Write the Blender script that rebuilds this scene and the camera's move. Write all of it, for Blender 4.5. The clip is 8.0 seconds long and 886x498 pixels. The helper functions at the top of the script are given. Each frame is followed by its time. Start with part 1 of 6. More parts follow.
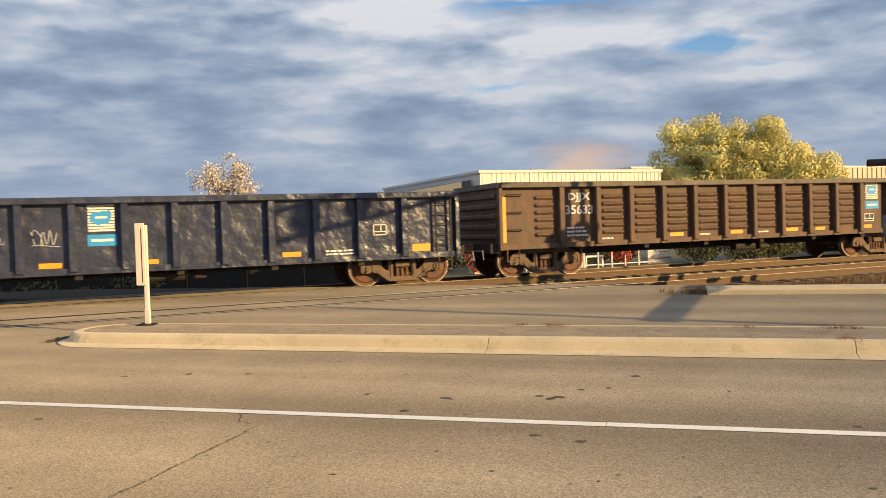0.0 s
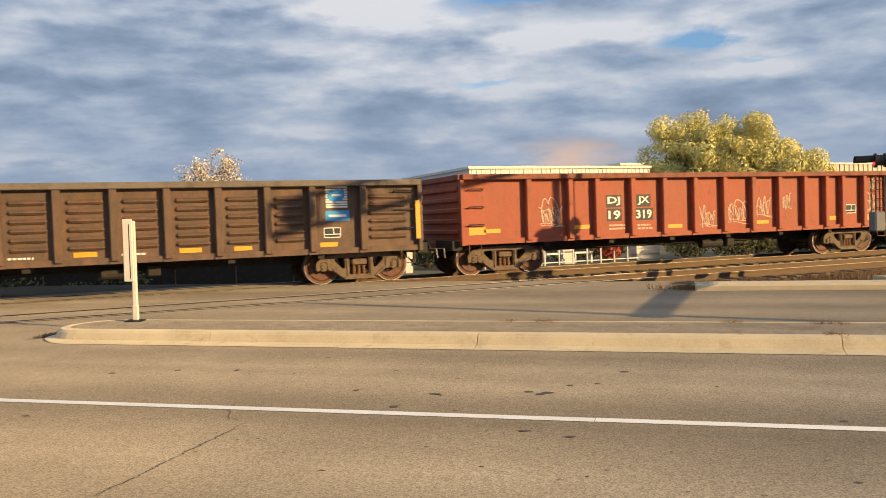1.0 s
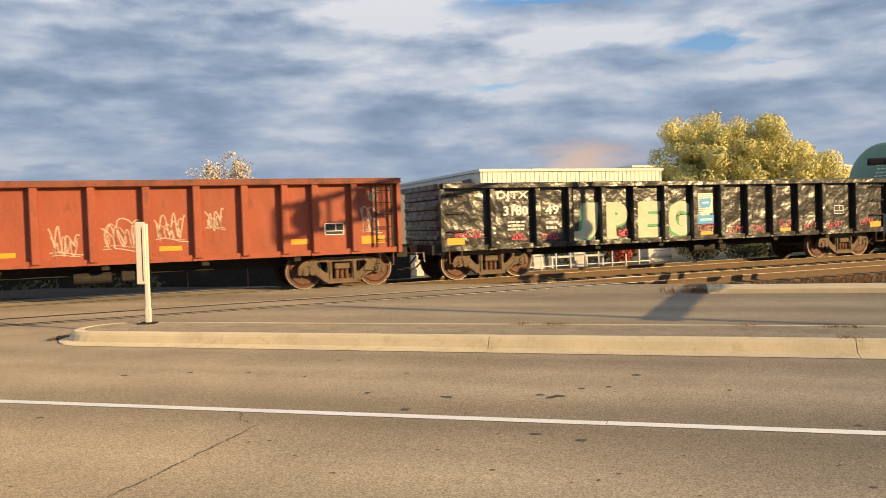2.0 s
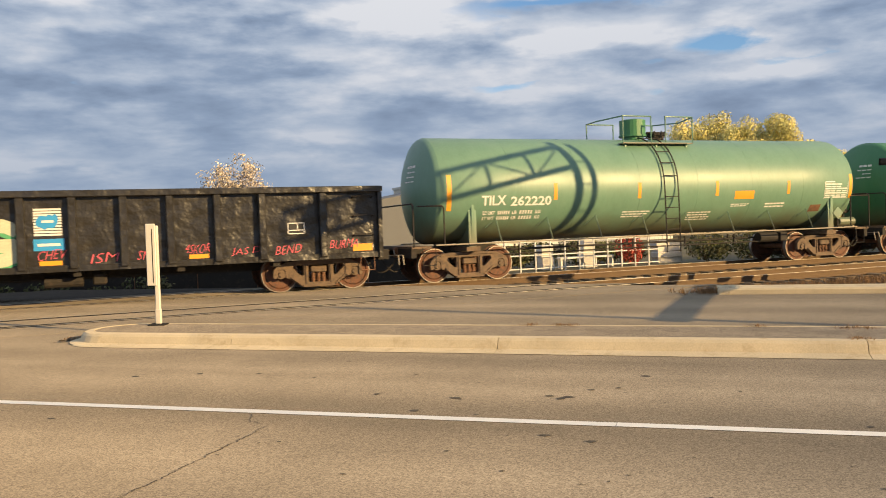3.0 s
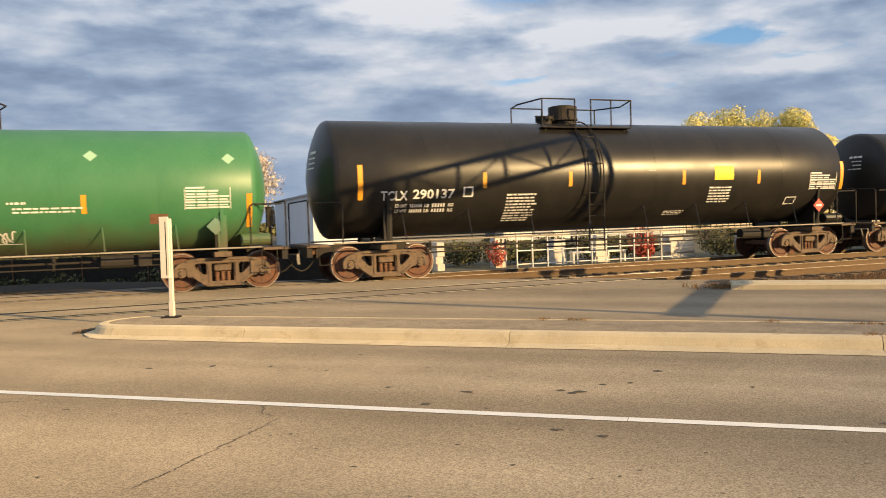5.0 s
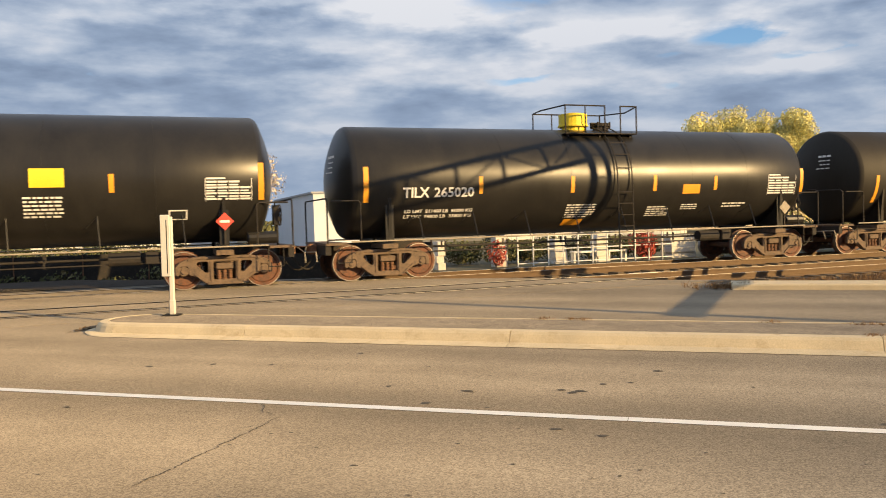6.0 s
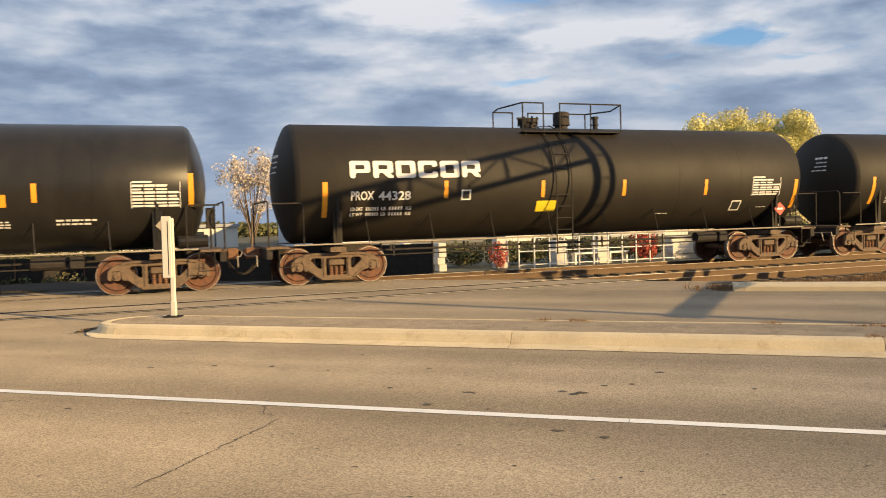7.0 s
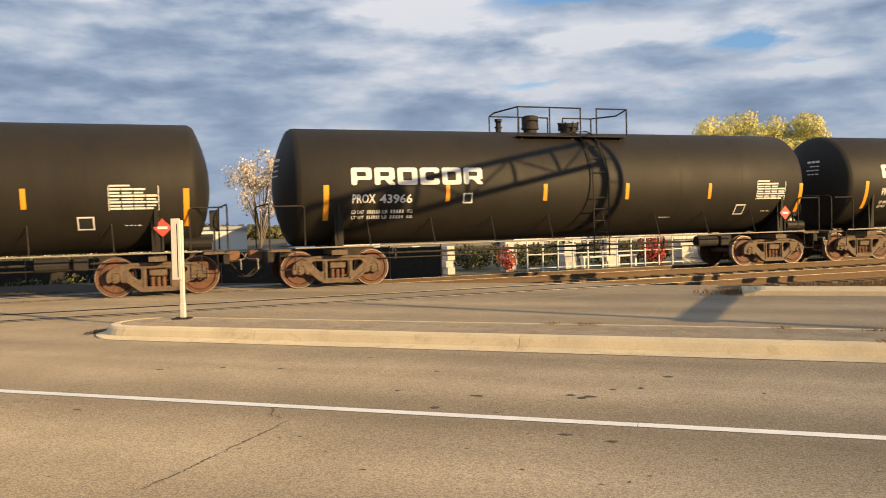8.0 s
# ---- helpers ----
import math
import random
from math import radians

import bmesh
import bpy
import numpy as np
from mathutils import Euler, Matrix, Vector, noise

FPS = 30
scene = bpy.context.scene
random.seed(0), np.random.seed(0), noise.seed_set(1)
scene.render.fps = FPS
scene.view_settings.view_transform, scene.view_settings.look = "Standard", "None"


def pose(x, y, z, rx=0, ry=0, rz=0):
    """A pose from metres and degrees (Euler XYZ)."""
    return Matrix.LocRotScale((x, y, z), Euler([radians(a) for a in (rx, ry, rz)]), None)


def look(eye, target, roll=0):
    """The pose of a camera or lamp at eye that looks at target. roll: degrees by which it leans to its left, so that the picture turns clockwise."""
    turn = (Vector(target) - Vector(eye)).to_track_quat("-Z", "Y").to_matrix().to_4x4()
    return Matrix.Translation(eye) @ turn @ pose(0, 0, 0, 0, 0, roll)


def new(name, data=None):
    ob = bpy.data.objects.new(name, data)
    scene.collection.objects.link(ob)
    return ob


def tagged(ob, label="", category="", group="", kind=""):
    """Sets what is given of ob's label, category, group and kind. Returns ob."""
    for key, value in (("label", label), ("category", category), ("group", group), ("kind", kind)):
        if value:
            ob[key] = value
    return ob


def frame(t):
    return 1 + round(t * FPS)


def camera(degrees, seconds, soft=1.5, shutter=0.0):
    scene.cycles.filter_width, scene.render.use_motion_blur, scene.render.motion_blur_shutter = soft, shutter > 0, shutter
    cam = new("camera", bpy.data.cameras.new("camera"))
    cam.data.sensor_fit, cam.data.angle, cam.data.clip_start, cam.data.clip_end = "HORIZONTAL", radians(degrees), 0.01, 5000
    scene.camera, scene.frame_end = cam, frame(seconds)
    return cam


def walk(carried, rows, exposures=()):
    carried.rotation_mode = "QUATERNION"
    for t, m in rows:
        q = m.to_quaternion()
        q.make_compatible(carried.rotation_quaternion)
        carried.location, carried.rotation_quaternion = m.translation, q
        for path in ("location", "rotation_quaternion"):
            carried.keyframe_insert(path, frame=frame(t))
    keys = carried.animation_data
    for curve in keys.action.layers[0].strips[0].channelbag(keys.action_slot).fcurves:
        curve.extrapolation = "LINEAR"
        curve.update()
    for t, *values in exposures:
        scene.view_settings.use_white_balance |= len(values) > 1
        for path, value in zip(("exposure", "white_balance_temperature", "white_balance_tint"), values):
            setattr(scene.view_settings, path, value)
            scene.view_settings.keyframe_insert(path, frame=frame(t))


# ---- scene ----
# ---------------------------------------------------------------- camera
cam = camera(58.39, 8.0, soft=0.95, shutter=0.06)


def aim(turn, tilt, roll):
    """A hand-held pose on the verge: turn clockwise from the track's normal, tilt up, roll."""
    eye = Vector((0.0, -20.858, 1.5))
    way = Vector((math.sin(radians(turn)) * math.cos(radians(tilt)), math.cos(radians(turn)) * math.cos(radians(tilt)), math.sin(radians(tilt))))
    return look(eye, eye + way * 10, roll)


walk(cam, [
    (0.0, aim(21.990, -1.623, -1.928)), (0.5, aim(22.531, -1.934, -1.902)), (1.0, aim(22.743, -1.935, -1.886)),
    (1.5, aim(22.402, -1.812, -1.871)), (3.0, aim(21.303, -1.605, -2.038)), (3.5, aim(21.118, -1.570, -1.988)),
    (4.0, aim(20.929, -1.733, -1.945)), (4.5, aim(20.550, -1.931, -2.011)), (6.0, aim(20.366, -2.080, -1.640)),
    (6.5, aim(20.473, -2.107, -1.693)), (7.0, aim(20.290, -1.978, -1.663)), (7.5, aim(20.031, -1.788, -1.585)),
    (8.0, aim(19.688, -1.744, -1.486))],
     exposures=[(0.0, 0.5, 6720, 10), (3.0, 0.52, 6720, 10), (4.5, 0.57, 6720, 10), (6.5, 0.6, 6720, 10), (8.0, 0.54, 6720, 10)])

# ---------------------------------------------------------------- world and sun
SUN_WAY = Vector((-0.707, 1.0, -0.341))

world = bpy.data.worlds.new("world")
scene.world = world
world.use_nodes = True


def build_world():
    nt = world.node_tree
    nt.nodes.clear()
    N, L = nt.nodes.new, nt.links.new

    def math_node(op, a, b=None, c=None):
        n = N("ShaderNodeMath")
        n.operation = op
        for i, v in enumerate((a, b, c)):
            if v is None:
                continue
            if isinstance(v, (int, float)):
                n.inputs[i].default_value = v
            else:
                L(v, n.inputs[i])
        return n.outputs[0]

    def ramp(fac, stops):
        n = N("ShaderNodeValToRGB")
        while len(n.color_ramp.elements) < len(stops):
            n.color_ramp.elements.new(0.5)
        for e, (p, c) in zip(n.color_ramp.elements, stops):
            e.position, e.color = p, (*c, 1) if len(c) == 3 else c
        L(fac, n.inputs[0])
        return n.outputs[0]

    sky = N("ShaderNodeTexSky")
    sky.sky_type = "NISHITA"
    sky.sun_disc = False
    sky.sun_elevation = radians(15.6)
    sky.sun_rotation = radians(144.7)
    sky.air_density, sky.dust_density, sky.ozone_density = 1.0, 0.4, 4.0
    bg_sky = N("ShaderNodeBackground")
    L(sky.outputs[0], bg_sky.inputs[0])
    bg_sky.inputs[1].default_value = 0.12

    coord = N("ShaderNodeTexCoord")
    sep = N("ShaderNodeSeparateXYZ")
    L(coord.outputs["Generated"], sep.inputs[0])
    up = math_node("ADD", math_node("MAXIMUM", sep.outputs[2], 0.0), 0.24)
    flat = N("ShaderNodeCombineXYZ")
    L(math_node("DIVIDE", sep.outputs[0], up), flat.inputs[0])
    L(math_node("DIVIDE", sep.outputs[1], up), flat.inputs[1])

    def cloud_noise(scale, detail, rough, off, lac=2.1, dist=0.0):
        m = N("ShaderNodeMapping")
        m.inputs["Location"].default_value = off
        m.inputs["Rotation"].default_value = (0, 0, radians(21))
        m.inputs["Scale"].default_value = (0.8, 0.95, 1)
        L(flat.outputs[0], m.inputs[0])
        n = N("ShaderNodeTexNoise")
        n.inputs["Scale"].default_value = scale
        n.inputs["Detail"].default_value = detail
        n.inputs["Roughness"].default_value = rough
        n.inputs["Lacunarity"].default_value = lac
        n.inputs["Distortion"].default_value = dist
        L(m.outputs[0], n.inputs["Vector"])
        return n.outputs[0]

    big = cloud_noise(1.0, 4, 0.5, CLOUD_A)
    puffs = cloud_noise(2.9, 9, 0.55, CLOUD_B, dist=0.1)
    band = N("ShaderNodeCombineXYZ")
    L(math_node("ARCTAN2", sep.outputs[0], sep.outputs[1]), band.inputs[0])
    L(math_node("MULTIPLY", sep.outputs[2], 3.4), band.inputs[1])
    streak = N("ShaderNodeTexNoise")
    streak.inputs["Scale"].default_value, streak.inputs["Detail"].default_value, streak.inputs["Roughness"].default_value = 7.5, 7, 0.52
    L(band.outputs[0], streak.inputs["Vector"])
    fine = streak.outputs[0]
    low = math_node("SUBTRACT", 1.0, math_node("MULTIPLY", sep.outputs[2], 3.2))
    low = math_node("MAXIMUM", low, 0.0)
    # azimuth and height of the view, frayed by the noise, to set out the cloud masses
    fray = math_node("SUBTRACT", puffs, 0.5)
    fray2 = math_node("SUBTRACT", fine, 0.5)
    azim = math_node("ADD", math_node("ARCTAN2", sep.outputs[0], sep.outputs[1]), math_node("MULTIPLY", fray, 0.20))
    rise = math_node("ADD", sep.outputs[2], math_node("MULTIPLY", fray2, 0.05))

    def mass(a, h, wa, wh):
        p = math_node("POWER", math_node("DIVIDE", math_node("SUBTRACT", azim, radians(a)), radians(wa)), 2.0)
        q = math_node("POWER", math_node("DIVIDE", math_node("SUBTRACT", rise, math.sin(radians(h))), math.sin(radians(wh))), 2.0)
        return math_node("EXPONENT", math_node("MULTIPLY", math_node("ADD", p, q), -1.0))

    def total(masses):
        out = None
        for a, h, wa, wh, k in masses:
            one = math_node("MULTIPLY", mass(a, h, wa, wh), k)
            out = one if out is None else math_node("ADD", out, one)
        return out

    cover = math_node("ADD", math_node("MULTIPLY", big, 0.30), math_node("MULTIPLY", puffs, 0.70))
    cover = math_node("ADD", cover, math_node("MULTIPLY", low, 0.16))
    cover = math_node("SUBTRACT", math_node("ADD", cover, 0.06), total(BLUE_GAPS))
    mask = ramp(cover, [(0.33, (0, 0, 0)), (0.50, (1, 1, 1))])
    shade = math_node("ADD", math_node("MULTIPLY", puffs, 0.34), math_node("MULTIPLY", fine, 0.52))
    shade = math_node("ADD", shade, 0.085)
    shade = math_node("ADD", shade, total(CLOUD_MASSES))
    tone = ramp(shade, [(0.36, (0.12, 0.165, 0.25)), (0.445, (0.19, 0.25, 0.355)), (0.52, (0.315, 0.37, 0.46)), (0.61, (0.51, 0.53, 0.575))])
    haze = N("ShaderNodeMix")
    haze.data_type = "RGBA"
    L(tone, haze.inputs[6])
    haze.inputs[7].default_value = (0.185, 0.245, 0.345, 1)
    haze_amount = math_node("MULTIPLY", math_node("POWER", low, 1.7), 0.9)
    L(haze_amount, haze.inputs[0])
    blush = N("ShaderNodeMix")
    blush.data_type = "RGBA"
    L(math_node("MULTIPLY", mass(*SUNLIT_CLOUD), 0.75), blush.inputs[0])
    L(haze.outputs[2], blush.inputs[6])
    blush.inputs[7].default_value = (0.52, 0.36, 0.27, 1)
    bg_cloud = N("ShaderNodeBackground")
    L(blush.outputs[2], bg_cloud.inputs[0])
    bg_cloud.inputs[1].default_value = 1.0
    mix = N("ShaderNodeMixShader")
    L(mask, mix.inputs[0])
    L(bg_sky.outputs[0], mix.inputs[1])
    L(bg_cloud.outputs[0], mix.inputs[2])
    out = N("ShaderNodeOutputWorld")
    L(mix.outputs[0], out.inputs[0])


# cloud masses seen over the train: azimuth, height and half widths in degrees, strength
CLOUD_MASSES = [(4.30, 13.51, 6.94, 2.45, -0.11),
                (-5.56, 8.09, 10.62, 2.45, -0.06),
                (-4.64, 14.36, 6.53, 1.23, -0.05),
                (45.30, 12.14, 7.76, 1.84, -0.035),
                (43.46, 7.25, 9.80, 1.63, -0.035),
                (15.70, 8.68, 8.17, 1.23, -0.04),
                (20.37, 14.95, 4.08, 1.43, 0.12),
                (31.18, 13.12, 7.76, 1.06, 0.12),
                (11.86, 12.26, 2.86, 0.74, 0.08),
                (-1.01, 13.77, 3.27, 0.74, 0.08),
                (25.05, 9.60, 6.53, 0.90, 0.05),
                (-4.73, 4.83, 4.90, 0.41, 0.12),
                (13.23, 6.83, 2.45, 0.57, 0.09),
                (45.93, 9.39, 3.68, 0.65, 0.09),
                (22.90, 6.18, 2.45, 0.37, 0.06),
                (13.54, 14.82, 4.90, 0.74, 0.04)]
BLUE_GAPS = [(41.05, 11.83, 3.06, 0.98, 0.39), (30.45, 15.19, 8.17, 0.57, 0.35), (45.60, 10.25, 2.45, 0.37, 0.28), (27.09, 10.01, 4.49, 0.33, 0.26), (37.27, 8.88, 1.14, 0.49, 0.25), (36.17, 10.48, 1.63, 0.41, 0.14)]
SUNLIT_CLOUD = (32.90, 4.40, 2.45, 0.82)
CLOUD_A, CLOUD_B, CLOUD_C = (5.3, 3.9, 0.0), (9.15, 4.6, 0.0), (2.6, 8.3, 0.0)
build_world()

sun = new("sun", bpy.data.lights.new("sun", "SUN"))
sun.data.energy = 5.0
sun.data.angle = radians(0.6)
sun.data.color = (1.0, 0.69, 0.32)
sun.matrix_world = look(-SUN_WAY * 40, (0, 0, 0))

# ---------------------------------------------------------------- materials


def mat(name, base, rough=0.7, metal=0.0, vary=0.25, scale=3.0, fine=40.0, bump=0.15, second=None, cover=0.5, soft=0.12, streak=1.0, spec=0.5, island=0.0, bdist=0.02, lane=0.0, dent=0.0, grime=None, across=None, dusty=0.0):
    """A procedural surface: a base colour with broad variation, fine grain, relief, and patches of a second colour (dirt, rust, wear)."""
    m = bpy.data.materials.new(name)
    m.use_nodes = True
    nt = m.node_tree
    N, L = nt.nodes.new, nt.links.new
    b = nt.nodes["Principled BSDF"]
    co = N("ShaderNodeTexCoord")
    mp = N("ShaderNodeMapping")
    mp.inputs["Scale"].default_value = (1, 1, 1 / streak)
    info = N("ShaderNodeObjectInfo")
    add = N("ShaderNodeVectorMath")
    add.operation = "ADD"
    comb = N("ShaderNodeCombineXYZ")
    mul = N("ShaderNodeMath")
    mul.operation = "MULTIPLY"
    mul.inputs[1].default_value = 37.0
    L(info.outputs["Random"], mul.inputs[0])
    L(mul.outputs[0], comb.inputs[0])
    L(co.outputs["Object"], add.inputs[0])
    L(comb.outputs[0], add.inputs[1])
    L(add.outputs[0], mp.inputs[0])

    def noise_tex(sc, detail=6, rg=0.6):
        n = N("ShaderNodeTexNoise")
        n.inputs["Scale"].default_value, n.inputs["Detail"].default_value, n.inputs["Roughness"].default_value = sc, detail, rg
        L(mp.outputs[0], n.inputs["Vector"])
        return n.outputs[0]

    broad, grain = noise_tex(scale), noise_tex(fine, 3, 0.6)
    r = N("ShaderNodeValToRGB")
    lo, hi = [c * (1 - vary) for c in base], [min(1, c * (1 + vary)) for c in base]
    r.color_ramp.elements[0].position, r.color_ramp.elements[0].color = 0.3, (*lo, 1)
    r.color_ramp.elements[1].position, r.color_ramp.elements[1].color = 0.7, (*hi, 1)
    both = N("ShaderNodeMath")
    both.operation = "MULTIPLY_ADD"
    both.inputs[1].default_value = 0.45
    half = N("ShaderNodeMath")
    half.operation = "MULTIPLY"
    half.inputs[1].default_value = 0.55
    L(broad, half.inputs[0])
    L(grain, both.inputs[0])
    L(half.outputs[0], both.inputs[2])
    L(both.outputs[0], r.inputs[0])
    col = r.outputs[0]
    if second:
        k = N("ShaderNodeValToRGB")
        k.color_ramp.elements[0].position, k.color_ramp.elements[0].color = 1 - cover - soft, (0, 0, 0, 1)
        k.color_ramp.elements[1].position, k.color_ramp.elements[1].color = min(1, 1 - cover + soft), (1, 1, 1, 1)
        L(noise_tex(scale * 2.3, 9, 0.65), k.inputs[0])
        mx = N("ShaderNodeMix")
        mx.data_type = "RGBA"
        L(k.outputs[0], mx.inputs[0])
        L(col, mx.inputs[6])
        mx.inputs[7].default_value = (*second, 1)
        col = mx.outputs[2]
    if island:
        geo = N("ShaderNodeNewGeometry")
        hsv = N("ShaderNodeHueSaturation")
        rm = N("ShaderNodeMapRange")
        rm.inputs[3].default_value, rm.inputs[4].default_value = 1 - island, 1 + island
        L(geo.outputs["Random Per Island"], rm.inputs[0])
        L(rm.outputs[0], hsv.inputs["Value"])
        L(col, hsv.inputs["Color"])
        col = hsv.outputs[0]
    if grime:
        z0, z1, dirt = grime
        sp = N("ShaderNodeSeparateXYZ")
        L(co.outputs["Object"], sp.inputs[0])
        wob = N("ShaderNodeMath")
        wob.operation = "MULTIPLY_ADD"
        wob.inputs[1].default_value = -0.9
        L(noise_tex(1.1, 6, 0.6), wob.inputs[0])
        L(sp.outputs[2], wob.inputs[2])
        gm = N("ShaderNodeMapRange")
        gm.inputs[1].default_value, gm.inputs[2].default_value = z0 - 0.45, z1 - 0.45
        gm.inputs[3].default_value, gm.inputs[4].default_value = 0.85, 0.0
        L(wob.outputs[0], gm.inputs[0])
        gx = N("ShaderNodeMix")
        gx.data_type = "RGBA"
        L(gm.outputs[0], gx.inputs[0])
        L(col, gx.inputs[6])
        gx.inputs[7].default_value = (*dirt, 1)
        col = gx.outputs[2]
    if lane:
        turn = N("ShaderNodeMapping")
        turn.inputs["Rotation"].default_value = (0, 0, radians(39.2))
        stretch = N("ShaderNodeMapping")
        stretch.inputs["Scale"].default_value = (0.05, 0.9, 1)
        L(co.outputs["Object"], turn.inputs[0])
        L(turn.outputs[0], stretch.inputs[0])
        band = N("ShaderNodeTexNoise")
        band.inputs["Scale"].default_value, band.inputs["Detail"].default_value = 1.5, 5
        L(stretch.outputs[0], band.inputs["Vector"])
        rm2 = N("ShaderNodeMapRange")
        rm2.inputs[1].default_value, rm2.inputs[2].default_value = 0.3, 0.7
        rm2.inputs[3].default_value, rm2.inputs[4].default_value = 1 - lane, 1 + lane
        L(band.outputs[0], rm2.inputs[0])
        chip = N("ShaderNodeTexVoronoi")
        chip.inputs["Scale"].default_value = 105
        L(co.outputs["Object"], chip.inputs["Vector"])
        rm3 = N("ShaderNodeMapRange")
        rm3.inputs[3].default_value, rm3.inputs[4].default_value = 0.66, 1.34
        sepc = N("ShaderNodeSeparateColor")
        L(chip.outputs["Color"], sepc.inputs[0])
        L(sepc.outputs[0], rm3.inputs[0])
        times = N("ShaderNodeMath")
        times.operation = "MULTIPLY"
        L(rm2.outputs[0], times.inputs[0])
        L(rm3.outputs[0], times.inputs[1])
        hv = N("ShaderNodeHueSaturation")
        L(times.outputs[0], hv.inputs["Value"])
        L(col, hv.inputs["Color"])
        col = hv.outputs[0]
    if across:
        # wheel paths and oil strips: a factor that varies across the road
        dot = N("ShaderNodeVectorMath")
        dot.operation = "DOT_PRODUCT"
        dot.inputs[1].default_value = (0.632, 0.775, 0.0)
        L(co.outputs["Object"], dot.inputs[0])
        sway = N("ShaderNodeMath")
        sway.operation = "MULTIPLY_ADD"
        sway.inputs[1].default_value = 0.7
        L(noise_tex(0.5, 4, 0.55), sway.inputs[0])
        L(dot.outputs["Value"], sway.inputs[2])
        span = N("ShaderNodeMapRange")
        span.inputs[1].default_value, span.inputs[2].default_value = across[0][0] + 0.35, across[-1][0] + 0.35
        L(sway.outputs[0], span.inputs[0])
        pr = N("ShaderNodeValToRGB")
        while len(pr.color_ramp.elements) < len(across):
            pr.color_ramp.elements.new(0.5)
        for e, (n, k) in zip(pr.color_ramp.elements, across):
            e.position = (n - across[0][0]) / (across[-1][0] - across[0][0])
            e.color = (k / 2, k / 2, k / 2, 1)
        L(span.outputs[0], pr.inputs[0])
        two = N("ShaderNodeMath")
        two.operation = "MULTIPLY"
        two.inputs[1].default_value = 2.0
        L(pr.outputs[0], two.inputs[0])
        hw = N("ShaderNodeHueSaturation")
        L(two.outputs[0], hw.inputs["Value"])
        L(col, hw.inputs["Color"])
        col = hw.outputs[0]
    b.inputs["Diffuse Roughness"].default_value = dusty
    L(col, b.inputs["Base Color"])
    b.inputs["Roughness"].default_value = rough
    b.inputs["Metallic"].default_value = metal
    b.inputs["Specular IOR Level"].default_value = spec
    rr = N("ShaderNodeMapRange")
    rr.inputs[3].default_value, rr.inputs[4].default_value = max(0.03, rough - 0.12), min(1, rough + 0.12)
    L(broad, rr.inputs[0])
    L(rr.outputs[0], b.inputs["Roughness"])
    if bump:
        bp = N("ShaderNodeBump")
        bp.inputs["Strength"].default_value, bp.inputs["Distance"].default_value = bump, bdist
        L(both.outputs[0], bp.inputs["Height"])
        L(bp.outputs[0], b.inputs["Normal"])
        if dent:
            dn = N("ShaderNodeBump")
            dn.inputs["Strength"].default_value, dn.inputs["Distance"].default_value = dent, 0.12
            L(noise_tex(2.3, 3.5, 0.45), dn.inputs["Height"])
            L(dn.outputs[0], bp.inputs["Normal"])
    return m


ACROSS = [(-14.0, 0.90), (-12.6, 0.92), (-11.65, 1.30), (-11.0, 0.96), (-10.45, 0.80), (-9.85, 0.80), (-9.05, 1.24), (-8.65, 1.04), (-8.3, 1.10), (-7.65, 0.80), (-7.2, 1.04), (-5.4, 0.98), (-4.4, 0.86), (-3.5, 1.06), (-2.6, 0.84), (-1.6, 1.08), (-0.5, 0.74), (0.2, 0.78), (1.0, 1.0), (3.0, 1.0)]
M_ASPHALT = mat("worn_asphalt", (0.292, 0.244, 0.180), 0.92, 0, 0.2, 0.35, 60, 0.4, (0.245, 0.205, 0.151), 0.42, 0.14, bdist=0.01, lane=0.10, spec=0.15, across=ACROSS, dusty=0.4)
M_CONCRETE = mat("kerb_concrete", (0.58, 0.485, 0.325), 0.85, 0, 0.22, 1.6, 60, 0.4, (0.40, 0.305, 0.175), 0.35, 0.10, dusty=0.3)
M_MEDIAN = mat("median_topping", (0.275, 0.23, 0.175), 0.9, 0, 0.3, 2.0, 50, 0.6, (0.19, 0.16, 0.122), 0.4, lane=0.12, spec=0.15, dusty=0.5)
M_PAINT = mat("road_paint", (0.86, 0.83, 0.76), 0.6, 0, 0.12, 2.5, 80, 0.2, (0.5, 0.48, 0.44), 0.28, 0.1)
M_TAR = mat("tar", (0.03, 0.028, 0.026), 0.95, 0, 0.3, 4, 60, 0.2, spec=0.1)
M_FLANGE = mat("dark_rubber_flangeway", (0.018, 0.016, 0.014), 0.95, 0, 0.35, 2, 40, 0.2, spec=0.1)
M_OIL = mat("oil_stain", (0.105, 0.092, 0.074), 0.9, 0, 0.3, 4, 60, 0.1, spec=0.2)
M_GROUND = mat("dry_grass_ground", (0.11, 0.092, 0.05), 0.95, 0, 0.35, 0.4, 9, 0.5, (0.065, 0.07, 0.032), 0.45)
M_BALLAST = mat("track_ballast", (0.14, 0.115, 0.082), 0.95, 0, 0.5, 2.2, 24, 1.0, (0.19, 0.135, 0.078), 0.45, 0.15, bdist=0.05)
M_STONE = mat("ballast_stone", (0.12, 0.105, 0.085), 0.9, 0, 0.3, 6, 40, 0.3, island=0.5)
M_TIE = mat("weathered_tie", (0.155, 0.112, 0.066), 0.9, 0, 0.35, 3, 30, 0.5, (0.1, 0.075, 0.05), 0.4)
M_RAIL = mat("rusty_rail", (0.12, 0.075, 0.04), 0.7, 0.3, 0.3, 4, 40, 0.2)
M_RAILTOP = mat("polished_rail", (0.5, 0.46, 0.4), 0.5, 1.0, 0.1, 4, 40, 0.05)
